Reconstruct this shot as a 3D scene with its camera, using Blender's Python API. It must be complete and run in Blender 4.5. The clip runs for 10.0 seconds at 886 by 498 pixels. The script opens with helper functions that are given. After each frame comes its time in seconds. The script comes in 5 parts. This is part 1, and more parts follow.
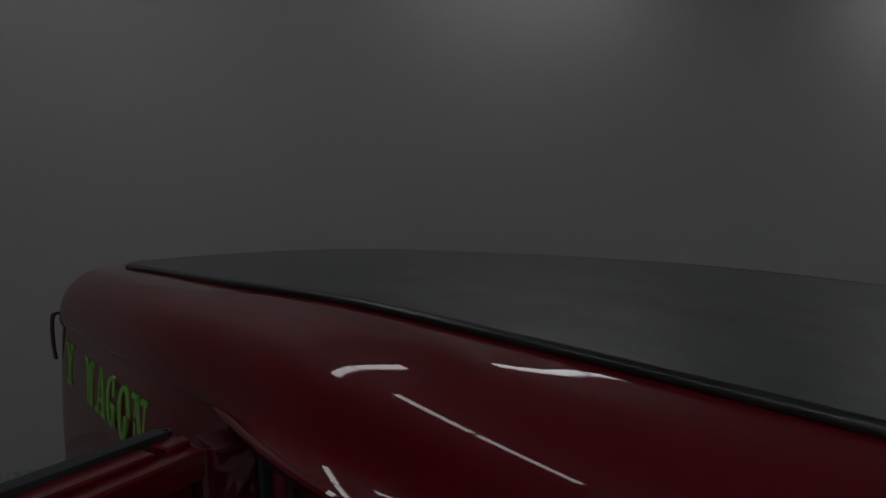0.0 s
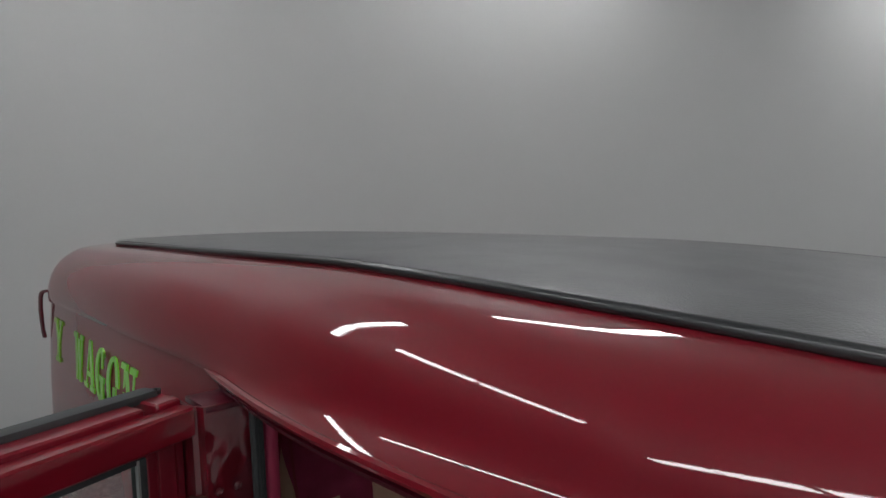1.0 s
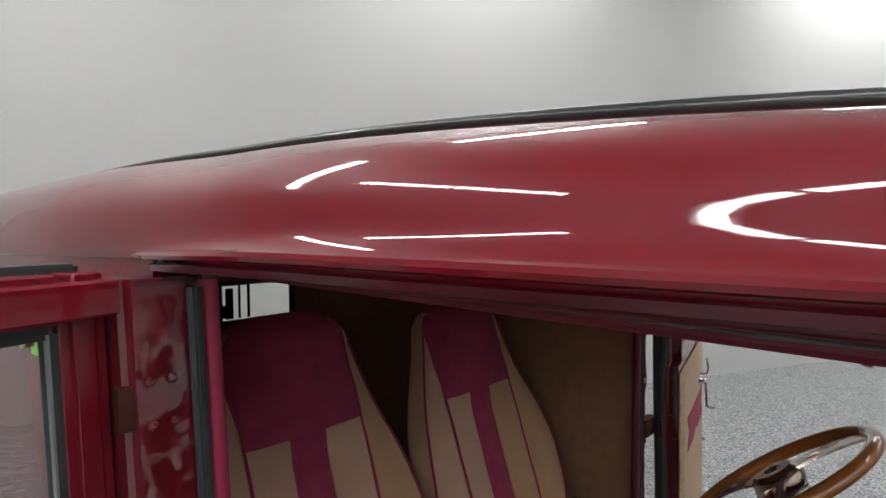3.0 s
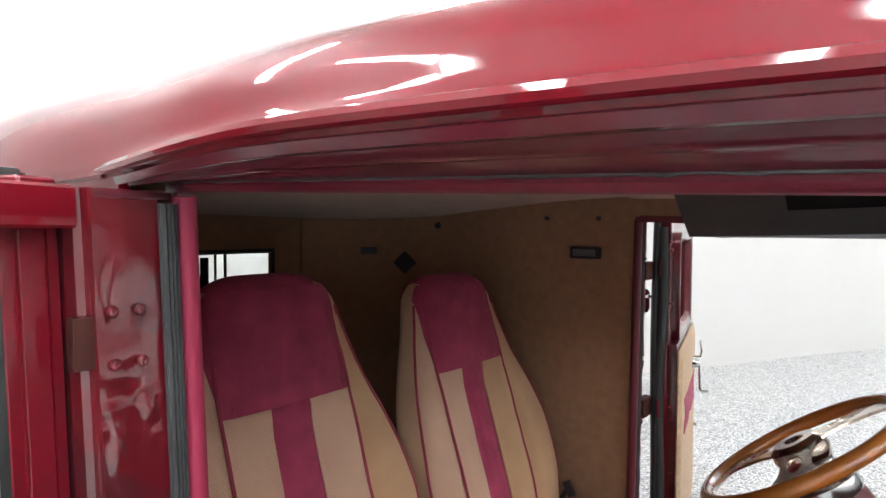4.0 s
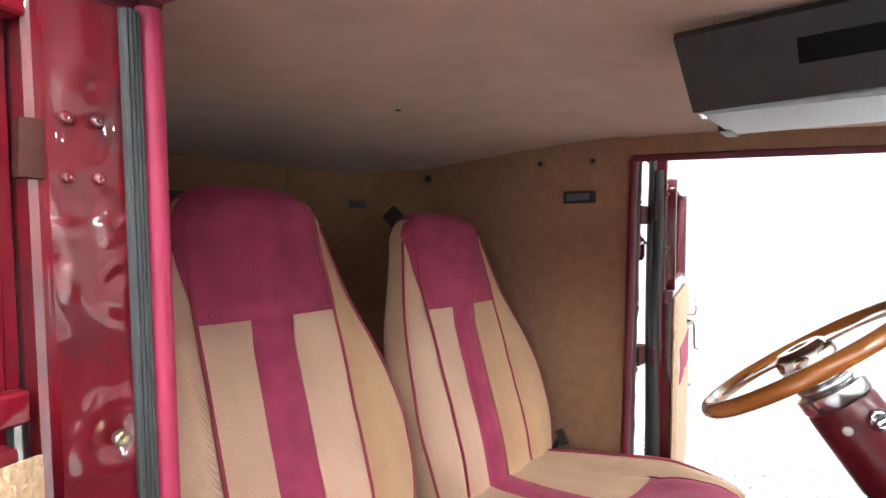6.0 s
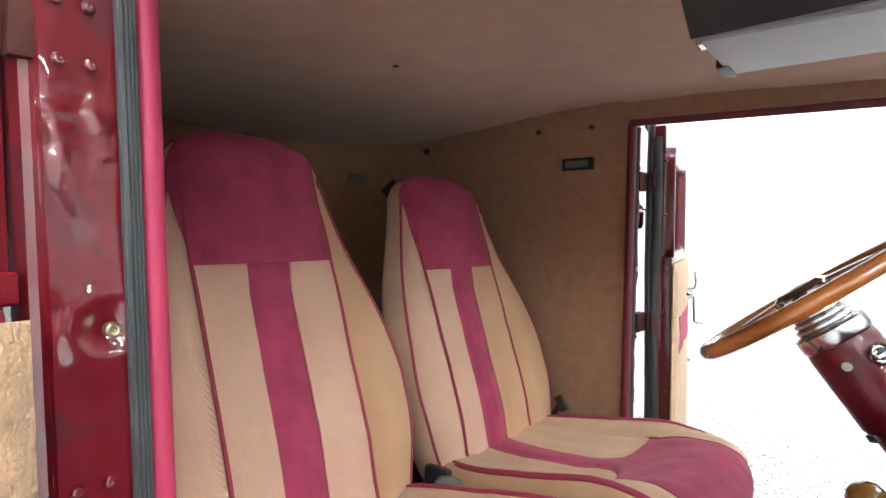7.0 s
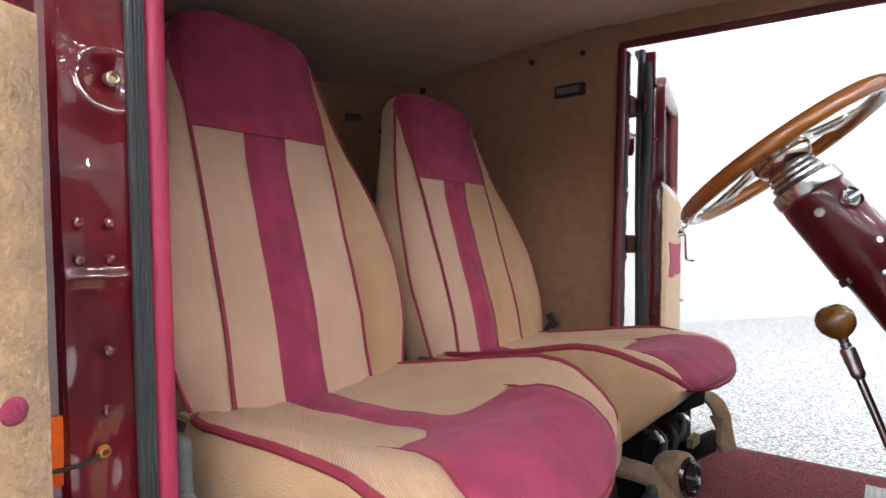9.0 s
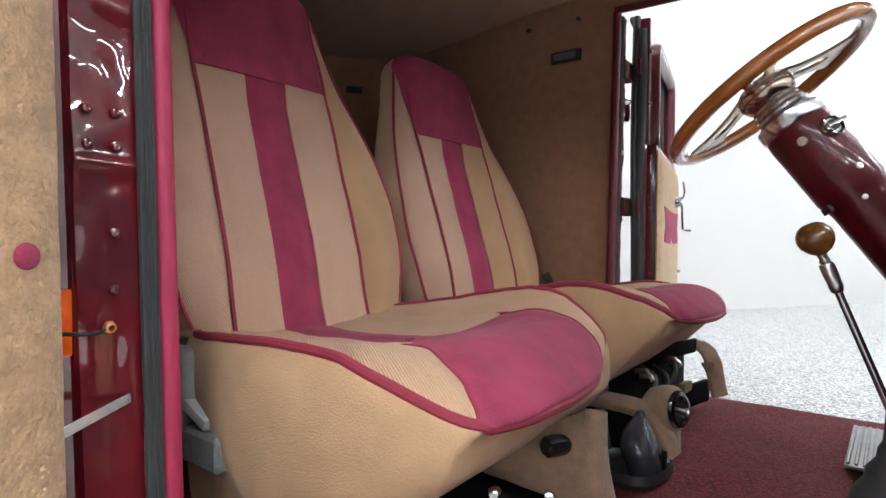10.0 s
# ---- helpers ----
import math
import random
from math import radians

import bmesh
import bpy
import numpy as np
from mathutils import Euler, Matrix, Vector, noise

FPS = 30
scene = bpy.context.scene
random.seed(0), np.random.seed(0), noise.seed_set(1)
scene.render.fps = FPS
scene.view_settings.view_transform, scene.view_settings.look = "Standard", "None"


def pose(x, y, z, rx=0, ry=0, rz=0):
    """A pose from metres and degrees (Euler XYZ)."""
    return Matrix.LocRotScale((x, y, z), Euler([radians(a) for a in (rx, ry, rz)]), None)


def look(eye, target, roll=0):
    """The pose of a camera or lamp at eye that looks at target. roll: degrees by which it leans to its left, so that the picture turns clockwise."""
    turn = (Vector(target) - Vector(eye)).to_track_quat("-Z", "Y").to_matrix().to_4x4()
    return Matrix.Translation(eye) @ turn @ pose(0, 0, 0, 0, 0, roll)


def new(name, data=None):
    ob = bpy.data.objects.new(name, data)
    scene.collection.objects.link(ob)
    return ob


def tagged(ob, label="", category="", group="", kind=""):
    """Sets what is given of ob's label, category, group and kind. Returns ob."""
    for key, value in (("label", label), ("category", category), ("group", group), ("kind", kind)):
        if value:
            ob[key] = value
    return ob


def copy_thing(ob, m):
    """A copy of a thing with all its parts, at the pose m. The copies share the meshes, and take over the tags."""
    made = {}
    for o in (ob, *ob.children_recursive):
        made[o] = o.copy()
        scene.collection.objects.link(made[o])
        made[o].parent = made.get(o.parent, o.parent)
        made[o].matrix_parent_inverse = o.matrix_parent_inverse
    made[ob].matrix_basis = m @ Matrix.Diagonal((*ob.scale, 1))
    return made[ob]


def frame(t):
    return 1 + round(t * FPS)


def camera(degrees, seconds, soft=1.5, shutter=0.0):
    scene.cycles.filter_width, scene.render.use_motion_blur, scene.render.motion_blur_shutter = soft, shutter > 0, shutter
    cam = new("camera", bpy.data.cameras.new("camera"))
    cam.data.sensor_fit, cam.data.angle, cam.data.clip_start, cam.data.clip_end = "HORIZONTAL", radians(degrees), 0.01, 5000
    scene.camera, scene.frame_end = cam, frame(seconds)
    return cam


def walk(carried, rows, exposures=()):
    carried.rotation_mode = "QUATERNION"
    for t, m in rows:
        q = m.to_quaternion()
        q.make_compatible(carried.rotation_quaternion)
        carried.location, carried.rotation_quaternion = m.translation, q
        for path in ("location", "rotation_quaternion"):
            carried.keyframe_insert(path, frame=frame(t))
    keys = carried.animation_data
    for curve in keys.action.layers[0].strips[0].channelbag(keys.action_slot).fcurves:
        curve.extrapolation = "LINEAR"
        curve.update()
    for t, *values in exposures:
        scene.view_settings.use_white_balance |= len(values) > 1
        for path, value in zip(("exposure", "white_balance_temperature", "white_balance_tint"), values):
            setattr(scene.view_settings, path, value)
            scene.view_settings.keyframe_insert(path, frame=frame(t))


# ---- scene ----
cam = camera(75.0, 10.0)
PATH = [
    (0, (0.778, -0.334, 1.585), (-0.682, 1.031, 1.488), -0.3),
    (0.5, (0.776, -0.333, 1.566), (-0.68, 1.036, 1.47), -0.3),
    (1, (0.77, -0.329, 1.529), (-0.673, 1.051, 1.417), -0.2),
    (1.5, (0.749, -0.309, 1.487), (-0.677, 1.086, 1.337), -0.7),
    (2, (0.751, -0.316, 1.429), (-0.637, 1.121, 1.34), -0.4),
    (3.5, (0.646, -0.28, 1.28), (-0.627, 1.262, 1.216), -0.4),
    (4, (0.601, -0.257, 1.236), (-0.642, 1.308, 1.172), 0.3),
    (4.5, (0.577, -0.244, 1.195), (-0.644, 1.339, 1.133), 0.5),
    (5, (0.574, -0.236, 1.154), (-0.644, 1.349, 1.095), 0.4),
    (5.5, (0.574, -0.227, 1.107), (-0.643, 1.358, 1.052), 0.5),
    (7, (0.578, -0.213, 0.951), (-0.641, 1.372, 0.908), 0.5),
    (7.5, (0.584, -0.214, 0.899), (-0.636, 1.371, 0.862), 0.5),
    (8, (0.598, -0.219, 0.837), (-0.624, 1.364, 0.803), 0.5),
    (8.5, (0.61, -0.225, 0.772), (-0.612, 1.358, 0.745), 0.6),
    (9, (0.623, -0.229, 0.703), (-0.602, 1.352, 0.68), 0.6),
    (9.5, (0.639, -0.235, 0.64), (-0.591, 1.342, 0.622), 0.6),
    (10, (0.658, -0.243, 0.581), (-0.579, 1.329, 0.568), 0.6),
]
walk(cam, [(t, look(e, g, r)) for t, e, g, r in PATH],
     [(t, e, k, 10) for t, e, k in (
         (0.0, -2.72, 6250), (0.1, -2.05, 6250), (0.2, -1.55, 6250), (0.3, -1.1, 6250), (0.6, -0.42, 6250), (1.0, -0.27, 6250), (1.5, -0.03, 6250), (2.0, 0.15, 6300),
         (3.5, 1.15, 6350), (4.0, 1.95, 6350), (4.5, 2.62, 6250), (5.0, 2.85, 6250), (5.5, 2.9, 6250), (7.0, 2.68, 6250), (8.0, 2.42, 6200), (9.0, 2.2, 6150), (10.0, 1.97, 6150))])

# ---- world and light ----
world = bpy.data.worlds.new("world")
scene.world = world
world.use_nodes = True
world.node_tree.nodes["Background"].inputs["Color"].default_value = (0.75, 0.8, 0.85, 1)
world.node_tree.nodes["Background"].inputs["Strength"].default_value = 0.05
TUBE_POWER = 19.5

# ---- materials ----


def material(name, color, rough=0.5, depth=0.002, metal=0.0, coat=0.0, var=0.12, scale=8.0, bump=0.0, bump_scale=200.0,
             detail=4.0, spec=0.5, sheen=0.0, weave=0.0, weave_scale=600.0, emit=None, coat_rough=0.03):
    """A principled material whose colour varies at a wide scale and a fine one, with fine relief."""
    m = bpy.data.materials.new(name)
    m.use_nodes = True
    nt = m.node_tree
    n, l = nt.nodes, nt.links
    b = n["Principled BSDF"]
    b.inputs["Roughness"].default_value = rough
    b.inputs["Metallic"].default_value = metal
    b.inputs["Coat Weight"].default_value = coat
    b.inputs["Coat Roughness"].default_value = coat_rough
    b.inputs["Specular IOR Level"].default_value = spec
    b.inputs["Sheen Weight"].default_value = sheen
    if emit:
        b.inputs["Emission Color"].default_value = (*emit[0], 1)
        b.inputs["Emission Strength"].default_value = emit[1]
    co = n.new("ShaderNodeTexCoord")
    wide = n.new("ShaderNodeTexNoise")
    wide.inputs["Scale"].default_value, wide.inputs["Detail"].default_value = scale, detail
    l.new(co.outputs["Object"], wide.inputs["Vector"])
    fine = n.new("ShaderNodeTexNoise")
    fine.inputs["Scale"].default_value, fine.inputs["Detail"].default_value = bump_scale, 2.0
    l.new(co.outputs["Object"], fine.inputs["Vector"])
    add = n.new("ShaderNodeMath")
    add.operation = "MULTIPLY_ADD"
    l.new(fine.outputs["Fac"], add.inputs[0])
    add.inputs[1].default_value = 0.35
    l.new(wide.outputs["Fac"], add.inputs[2])
    ramp = n.new("ShaderNodeMapRange")
    ramp.inputs["From Min"].default_value, ramp.inputs["From Max"].default_value = 0.35, 1.0
    ramp.inputs["To Min"].default_value, ramp.inputs["To Max"].default_value = 1 - var, 1 + var
    l.new(add.outputs[0], ramp.inputs["Value"])
    mul = n.new("ShaderNodeVectorMath")
    mul.operation = "SCALE"
    mul.inputs[0].default_value = color
    l.new(ramp.outputs[0], mul.inputs["Scale"])
    l.new(mul.outputs[0], b.inputs["Base Color"])
    if bump or weave:
        bp = n.new("ShaderNodeBump")
        bp.inputs["Strength"].default_value = max(bump, weave)
        bp.inputs["Distance"].default_value = depth
        if weave:
            # fine diagonal ribs, slightly uneven, as in a twill
            dot = n.new("ShaderNodeVectorMath")
            dot.operation = "DOT_PRODUCT"
            dot.inputs[1].default_value = (0.75, 1.0, 0.62)
            l.new(co.outputs["Object"], dot.inputs[0])
            wob = n.new("ShaderNodeMath")
            wob.operation = "MULTIPLY_ADD"
            l.new(fine.outputs["Fac"], wob.inputs[0])
            wob.inputs[1].default_value = 0.0022
            l.new(dot.outputs["Value"], wob.inputs[2])
            turn = n.new("ShaderNodeMath")
            turn.operation = "MULTIPLY"
            turn.inputs[1].default_value = weave_scale
            l.new(wob.outputs[0], turn.inputs[0])
            sine = n.new("ShaderNodeMath")
            sine.operation = "SINE"
            l.new(turn.outputs[0], sine.inputs[0])
            wv = n.new("ShaderNodeMapRange")
            wv.inputs["From Min"].default_value = -1.0
            l.new(sine.outputs[0], wv.inputs["Value"])
            l.new(wv.outputs[0], bp.inputs["Height"])
            mix = n.new("ShaderNodeMath")
            mix.operation = "MULTIPLY_ADD"
            l.new(wv.outputs[0], mix.inputs[0])
            mix.inputs[1].default_value = 0.15
            l.new(ramp.outputs[0], mix.inputs[2])
            sub = n.new("ShaderNodeMath")
            sub.operation = "SUBTRACT"
            l.new(mix.outputs[0], sub.inputs[0])
            sub.inputs[1].default_value = 0.075
            l.new(sub.outputs[0], mul.inputs["Scale"])
        else:
            l.new(fine.outputs["Fac"], bp.inputs["Height"])
        l.new(bp.outputs[0], b.inputs["Normal"])
    return m


def speckled(name, base, dark, light, cell, rough, bump=0.15):
    """Chips of three tones, as in a flake floor or a carpet."""
    m = material(name, base, rough, bump_scale=60, var=0.05, scale=0.8)
    nt = m.node_tree
    n, l = nt.nodes, nt.links
    b = n["Principled BSDF"]
    co = n.new("ShaderNodeTexCoord")
    vor = n.new("ShaderNodeTexVoronoi")
    vor.inputs["Scale"].default_value = cell
    l.new(co.outputs["Object"], vor.inputs["Vector"])
    sep = n.new("ShaderNodeSeparateColor")
    l.new(vor.outputs["Color"], sep.inputs[0])
    ramp = n.new("ShaderNodeValToRGB")
    ramp.color_ramp.interpolation = "CONSTANT"
    e = ramp.color_ramp.elements
    e[0].color, e[0].position = (*dark, 1), 0.0
    e[1].color, e[1].position = (*light, 1), 0.78
    mid = e.new(0.25)
    mid.color = (*base, 1)
    l.new(sep.outputs[0], ramp.inputs["Fac"])
    l.new(ramp.outputs["Color"], b.inputs["Base Color"])
    bp = n.new("ShaderNodeBump")
    bp.inputs["Strength"].default_value, bp.inputs["Distance"].default_value = bump, 0.002
    l.new(sep.outputs[1], bp.inputs["Height"])
    l.new(bp.outputs[0], b.inputs["Normal"])
    return m


def blotched(m, a, b, scale, level):
    """Two tones that meet in uneven patches, reflections put into the colour."""
    n, l = m.node_tree.nodes, m.node_tree.links
    co = n.new("ShaderNodeTexCoord")
    ns = n.new("ShaderNodeTexNoise")
    ns.inputs["Scale"].default_value, ns.inputs["Detail"].default_value, ns.inputs["Distortion"].default_value = scale, 3.0, 0.6
    l.new(co.outputs["Object"], ns.inputs["Vector"])
    ramp = n.new("ShaderNodeValToRGB")
    e = ramp.color_ramp.elements
    e[0].color, e[0].position = (*a, 1), level - 0.012
    e[1].color, e[1].position = (*b, 1), level + 0.02
    l.new(ns.outputs["Fac"], ramp.inputs["Fac"])
    l.new(ramp.outputs["Color"], n["Principled BSDF"].inputs["Base Color"])
    return m


def glass(name, tint=(0.9, 0.95, 0.93)):
    m = bpy.data.materials.new(name)
    m.use_nodes = True
    b = m.node_tree.nodes["Principled BSDF"]
    b.inputs["Base Color"].default_value = (*tint, 1)
    b.inputs["Transmission Weight"].default_value = 1.0
    b.inputs["Roughness"].default_value = 0.0
    b.inputs["IOR"].default_value = 1.1
    return m


PAINT = material("burgundy paint", (0.195, 0.005, 0.014), 0.4, coat=1.0, var=0.06, scale=3, spec=0.1, coat_rough=0.012)
PAINT.node_tree.nodes["Principled BSDF"].inputs["Coat IOR"].default_value = 1.55
PAINT_DULL = material("burgundy jamb paint", (0.15, 0.006, 0.015), 0.4, coat=1.0, var=0.3, scale=16, bump=0.9, bump_scale=42, depth=0.004, spec=0.2, coat_rough=0.08)
# shade of the roof edge's underside is put into this burgundy
HEADER_SHADED = material("shade-darkened dull burgundy paint", (0.085, 0.006, 0.016), 0.45, coat=0.8, var=0.3, scale=14, bump=0.25, bump_scale=45, depth=0.002, spec=0.2, coat_rough=0.12)
# the second tone paints reflections of the room onto the glossy jamb
JAMB_PAINT = blotched(material("burgundy jamb paint with painted reflections", (0.12, 0.005, 0.011), 0.4, coat=1.0, var=0.2, scale=16, bump=0.22, bump_scale=30, depth=0.006, spec=0.3, coat_rough=0.035), (0.13, 0.004, 0.011), (0.095, 0.010, 0.017), 6.0, 0.53)
# column keeps the body burgundy, darkened to put its dimmer light into the colour
COLUMN_SHADED = material("burgundy paint with shade for the column", (0.085, 0.004, 0.009), 0.4, coat=0.45, var=0.2, scale=20, bump=0.12, bump_scale=70, spec=0.2, coat_rough=0.10)
COLLAR = material("satin chrome", (0.52, 0.52, 0.53), 0.2, metal=1.0, var=0.12, scale=25)
BRASS = material("dull pale brass", (0.50, 0.44, 0.30), 0.35, metal=1.0, var=0.2, scale=60)
JAMB_PAINT.node_tree.nodes["Principled BSDF"].inputs["Coat IOR"].default_value = 1.85
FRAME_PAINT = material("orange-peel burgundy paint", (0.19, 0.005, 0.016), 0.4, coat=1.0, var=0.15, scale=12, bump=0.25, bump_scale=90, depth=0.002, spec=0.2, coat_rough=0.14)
# far frames' backlit shade put into the burgundy; also the dark gutter end
DARKENED_BURGUNDY = material("dark burgundy with frame shade", (0.085, 0.004, 0.010), 0.4, coat=0.9, var=0.15, scale=12, bump=0.15, bump_scale=90, spec=0.2, coat_rough=0.08)
PRIMER = material("brown primer", (0.06, 0.018, 0.014), 0.75, spec=0.2, var=0.3, scale=30, bump=0.3, bump_scale=60)
VISOR = material("black visor vinyl", (0.022, 0.023, 0.023), 0.6, var=0.3, scale=20, bump=0.3, bump_scale=300)
VINYL = material("black grained vinyl", (0.12, 0.123, 0.127), 0.34, var=0.4, scale=9, bump=0.5, bump_scale=230, spec=0.9)
BEAD = material("glossy black rubber", (0.03, 0.032, 0.034), 0.28, var=0.2, scale=20, spec=0.8)
RUBBER = material("grey black rubber", (0.045, 0.05, 0.052), 0.62, var=0.25, scale=20, bump=0.1, bump_scale=150)
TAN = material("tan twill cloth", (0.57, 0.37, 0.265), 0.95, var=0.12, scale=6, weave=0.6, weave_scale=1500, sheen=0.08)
SEAT_TWILL = material("yellowish tan twill cloth", (0.53, 0.352, 0.222), 0.95, var=0.16, scale=7, weave=0.6, weave_scale=1500, sheen=0.08)
TAN_SIDE = material("tan velour", (0.43, 0.275, 0.152), 0.95, var=0.22, scale=9, bump=0.5, bump_scale=420, sheen=0.12)
BACK_SHELL = material("pinkish tan velour", (0.51, 0.33, 0.22), 0.95, var=0.18, scale=9, bump=0.45, bump_scale=420, sheen=0.1)
# same tan twill, pile sheen on the far sides put in as khaki
TWILL_SHEEN = material("tan twill cloth with khaki sheen", (0.47, 0.295, 0.165), 0.95, var=0.14, scale=7, weave=0.5, weave_scale=1500, sheen=0.08)
ROSE = material("rose velour", (0.30, 0.033, 0.085), 0.95, var=0.3, scale=20, bump=0.5, bump_scale=350, sheen=0.05)
PIPING = material("rose piping", (0.25, 0.022, 0.048), 0.7, var=0.1, scale=30, bump=0.1, bump_scale=600)
# near header welt: rose with its shadow put into the colour; stitching shares it
WELT_SHADE = material("shaded rose vinyl welt", (0.14, 0.008, 0.024), 0.55, var=0.12, scale=20, bump=0.1, bump_scale=400)
# far welts: the same rose darkened, their shade put into the colour
WELT_FAR_SHADE = material("shade-darkened vinyl welt", (0.11, 0.008, 0.018), 0.5, var=0.1, scale=20, bump=0.1, bump_scale=400)
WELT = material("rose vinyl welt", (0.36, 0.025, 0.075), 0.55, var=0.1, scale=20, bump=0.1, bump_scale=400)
HEADLINER = material("tan headliner cloth", (0.36, 0.222, 0.147), 0.95, var=0.13, scale=14, bump=0.35, bump_scale=380, sheen=0.2)
PANEL = material("tan carpeted panel", (0.31, 0.172, 0.098), 0.95, var=0.2, scale=30, bump=0.8, bump_scale=330, sheen=0.2)
DOORTRIM = material("tan suede trim", (0.46, 0.30, 0.165), 0.95, var=0.24, scale=45, bump=0.8, bump_scale=130, depth=0.006, sheen=0.3)
CARPET = speckled("burgundy carpet", (0.130, 0.0125, 0.018), (0.060, 0.005, 0.007), (0.21, 0.026, 0.036), 330, 0.95, 1.0)
CHROME = material("chrome", (0.62, 0.62, 0.63), 0.08, metal=1.0, var=0.04)
DARKMETAL = material("dark polished metal", (0.16, 0.16, 0.175), 0.22, metal=1.0, var=0.1, scale=20)
# brown of the cab's reflection is put into the metal's own colour
SPOKE = material("polished spoke metal with brown reflection", (0.42, 0.34, 0.285), 0.17, metal=1.0, var=0.1, scale=12)
GALVANISED = material("galvanised steel strip", (0.52, 0.53, 0.53), 0.45, metal=0.35, var=0.2, scale=40, bump=0.1)
TREAD = material("worn bare aluminium", (0.27, 0.27, 0.275), 0.5, metal=0.6, var=0.2, scale=25, bump=0.1)
LEVER = material("polished steel rod", (0.5, 0.5, 0.52), 0.2, metal=1.0, var=0.08, scale=20)
STEEL = material("brushed aluminium", (0.55, 0.56, 0.57), 0.3, metal=1.0, var=0.1, scale=12, bump=0.05)
WOOD = material("varnished wheel wood", (0.35, 0.118, 0.020), 0.25, coat=1.0, var=0.35, scale=9)
KNOBWOOD = material("varnished knob wood", (0.19, 0.085, 0.014), 0.2, coat=1.0, var=0.4, scale=30)
PLASTIC = material("black plastic", (0.018, 0.018, 0.02), 0.42, var=0.25, scale=30, bump=0.08)
RECLINER = material("grey recliner plastic", (0.17, 0.18, 0.18), 0.5, var=0.3, scale=25)
PALEPLASTIC = material("pale grey plastic", (0.42, 0.43, 0.43), 0.4, var=0.15, scale=20)
HORN = material("glossy blue-grey metallic plastic", (0.055, 0.06, 0.075), 0.22, metal=0.4, var=0.2, scale=25, spec=0.7)
GREYPLASTIC = material("grey plastic", (0.10, 0.105, 0.12), 0.35, var=0.15, scale=20)
MIRRORGREY = material("pale grey visor underside", (0.32, 0.345, 0.36), 0.45, var=0.06, scale=8)
WHITE_WALL = material("white wall paint", (0.555, 0.555, 0.547), 0.75, var=0.03, scale=0.6, bump=0.03, bump_scale=60)
CEILING = material("white ceiling paint", (0.74, 0.74, 0.73), 0.8, var=0.04, scale=0.7)
FLOOR = speckled("grey flake floor", (0.345, 0.355, 0.36), (0.095, 0.10, 0.105), (0.66, 0.66, 0.66), 150, 0.45, 0.1)
GREEN = material("lime green paint", (0.20, 0.62, 0.03), 0.35, coat=0.8, var=0.06)
ORANGE = material("orange reflector", (0.85, 0.13, 0.01), 0.3, coat=0.5, var=0.2, scale=40)
GLASS = glass("window glass")
TUBE = material("lit tube", (0.9, 0.9, 0.9), 0.4, emit=((1.0, 0.99, 0.97), TUBE_POWER))
FIXTURE = material("white fixture enamel", (0.75, 0.75, 0.75), 0.4, var=0.04)
WIRE = material("black wire", (0.02, 0.02, 0.02), 0.5)
# tan darkened to put the shade under the seats into the cloth
FUZZ = material("tan fuzzy trim cloth", (0.25, 0.16, 0.10), 0.95, var=0.3, scale=45, bump=0.5, bump_scale=300, depth=0.003, sheen=0.2)
STRAP_TAN = material("drab webbing", (0.20, 0.15, 0.08), 0.9, var=0.2, scale=40, bump=0.4, bump_scale=500)
GLOSSBLACK = material("glossy black plastic", (0.012, 0.013, 0.014), 0.2, var=0.2, scale=30, spec=0.6)
# black of decals and backings, deepened for the shade under the seats
BLACKFELT = material("black backing", (0.006, 0.0055, 0.0055), 0.9, var=0.2, spec=0.1)

# ---- mesh helpers ----


def part(name, bm, mat, parent, label="", smooth=True):
    """Links a bmesh as one mesh object under a thing (an Empty) or under a part."""
    me = bpy.data.meshes.new(name)
    bmesh.ops.recalc_face_normals(bm, faces=bm.faces)
    bm.to_mesh(me)
    bm.free()
    for f in me.polygons:
        f.use_smooth = smooth
    me.materials.append(mat)
    ob = new(name, me)
    if smooth:
        me.set_sharp_from_angle(angle=radians(38))
    if parent is not None:
        ob.parent = parent
        ob.matrix_parent_inverse = Matrix.Translation(-parent.location)
    if label:
        ob["label"] = label
    return ob


def thing(name, at, label, category, group=""):
    e = new(name)
    e.location = at
    e.empty_display_size = 0.05
    return tagged(e, label, category, group)


def join(bm, other):
    me = bpy.data.meshes.new("tmp")
    other.to_mesh(me)
    other.free()
    bm.from_mesh(me)
    bpy.data.meshes.remove(me)
    return bm


def box(lo, hi, bevel=0.004, seg=2, m=None):
    bm = bmesh.new()
    bmesh.ops.create_cube(bm, size=1.0)
    for v in bm.verts:
        v.co = [lo[i] + (v.co[i] + 0.5) * (hi[i] - lo[i]) for i in range(3)]
    if bevel:
        bmesh.ops.bevel(bm, geom=bm.edges[:], offset=bevel, segments=seg, affect="EDGES", profile=0.7)
    if m is not None:
        bm.transform(m)
    return bm


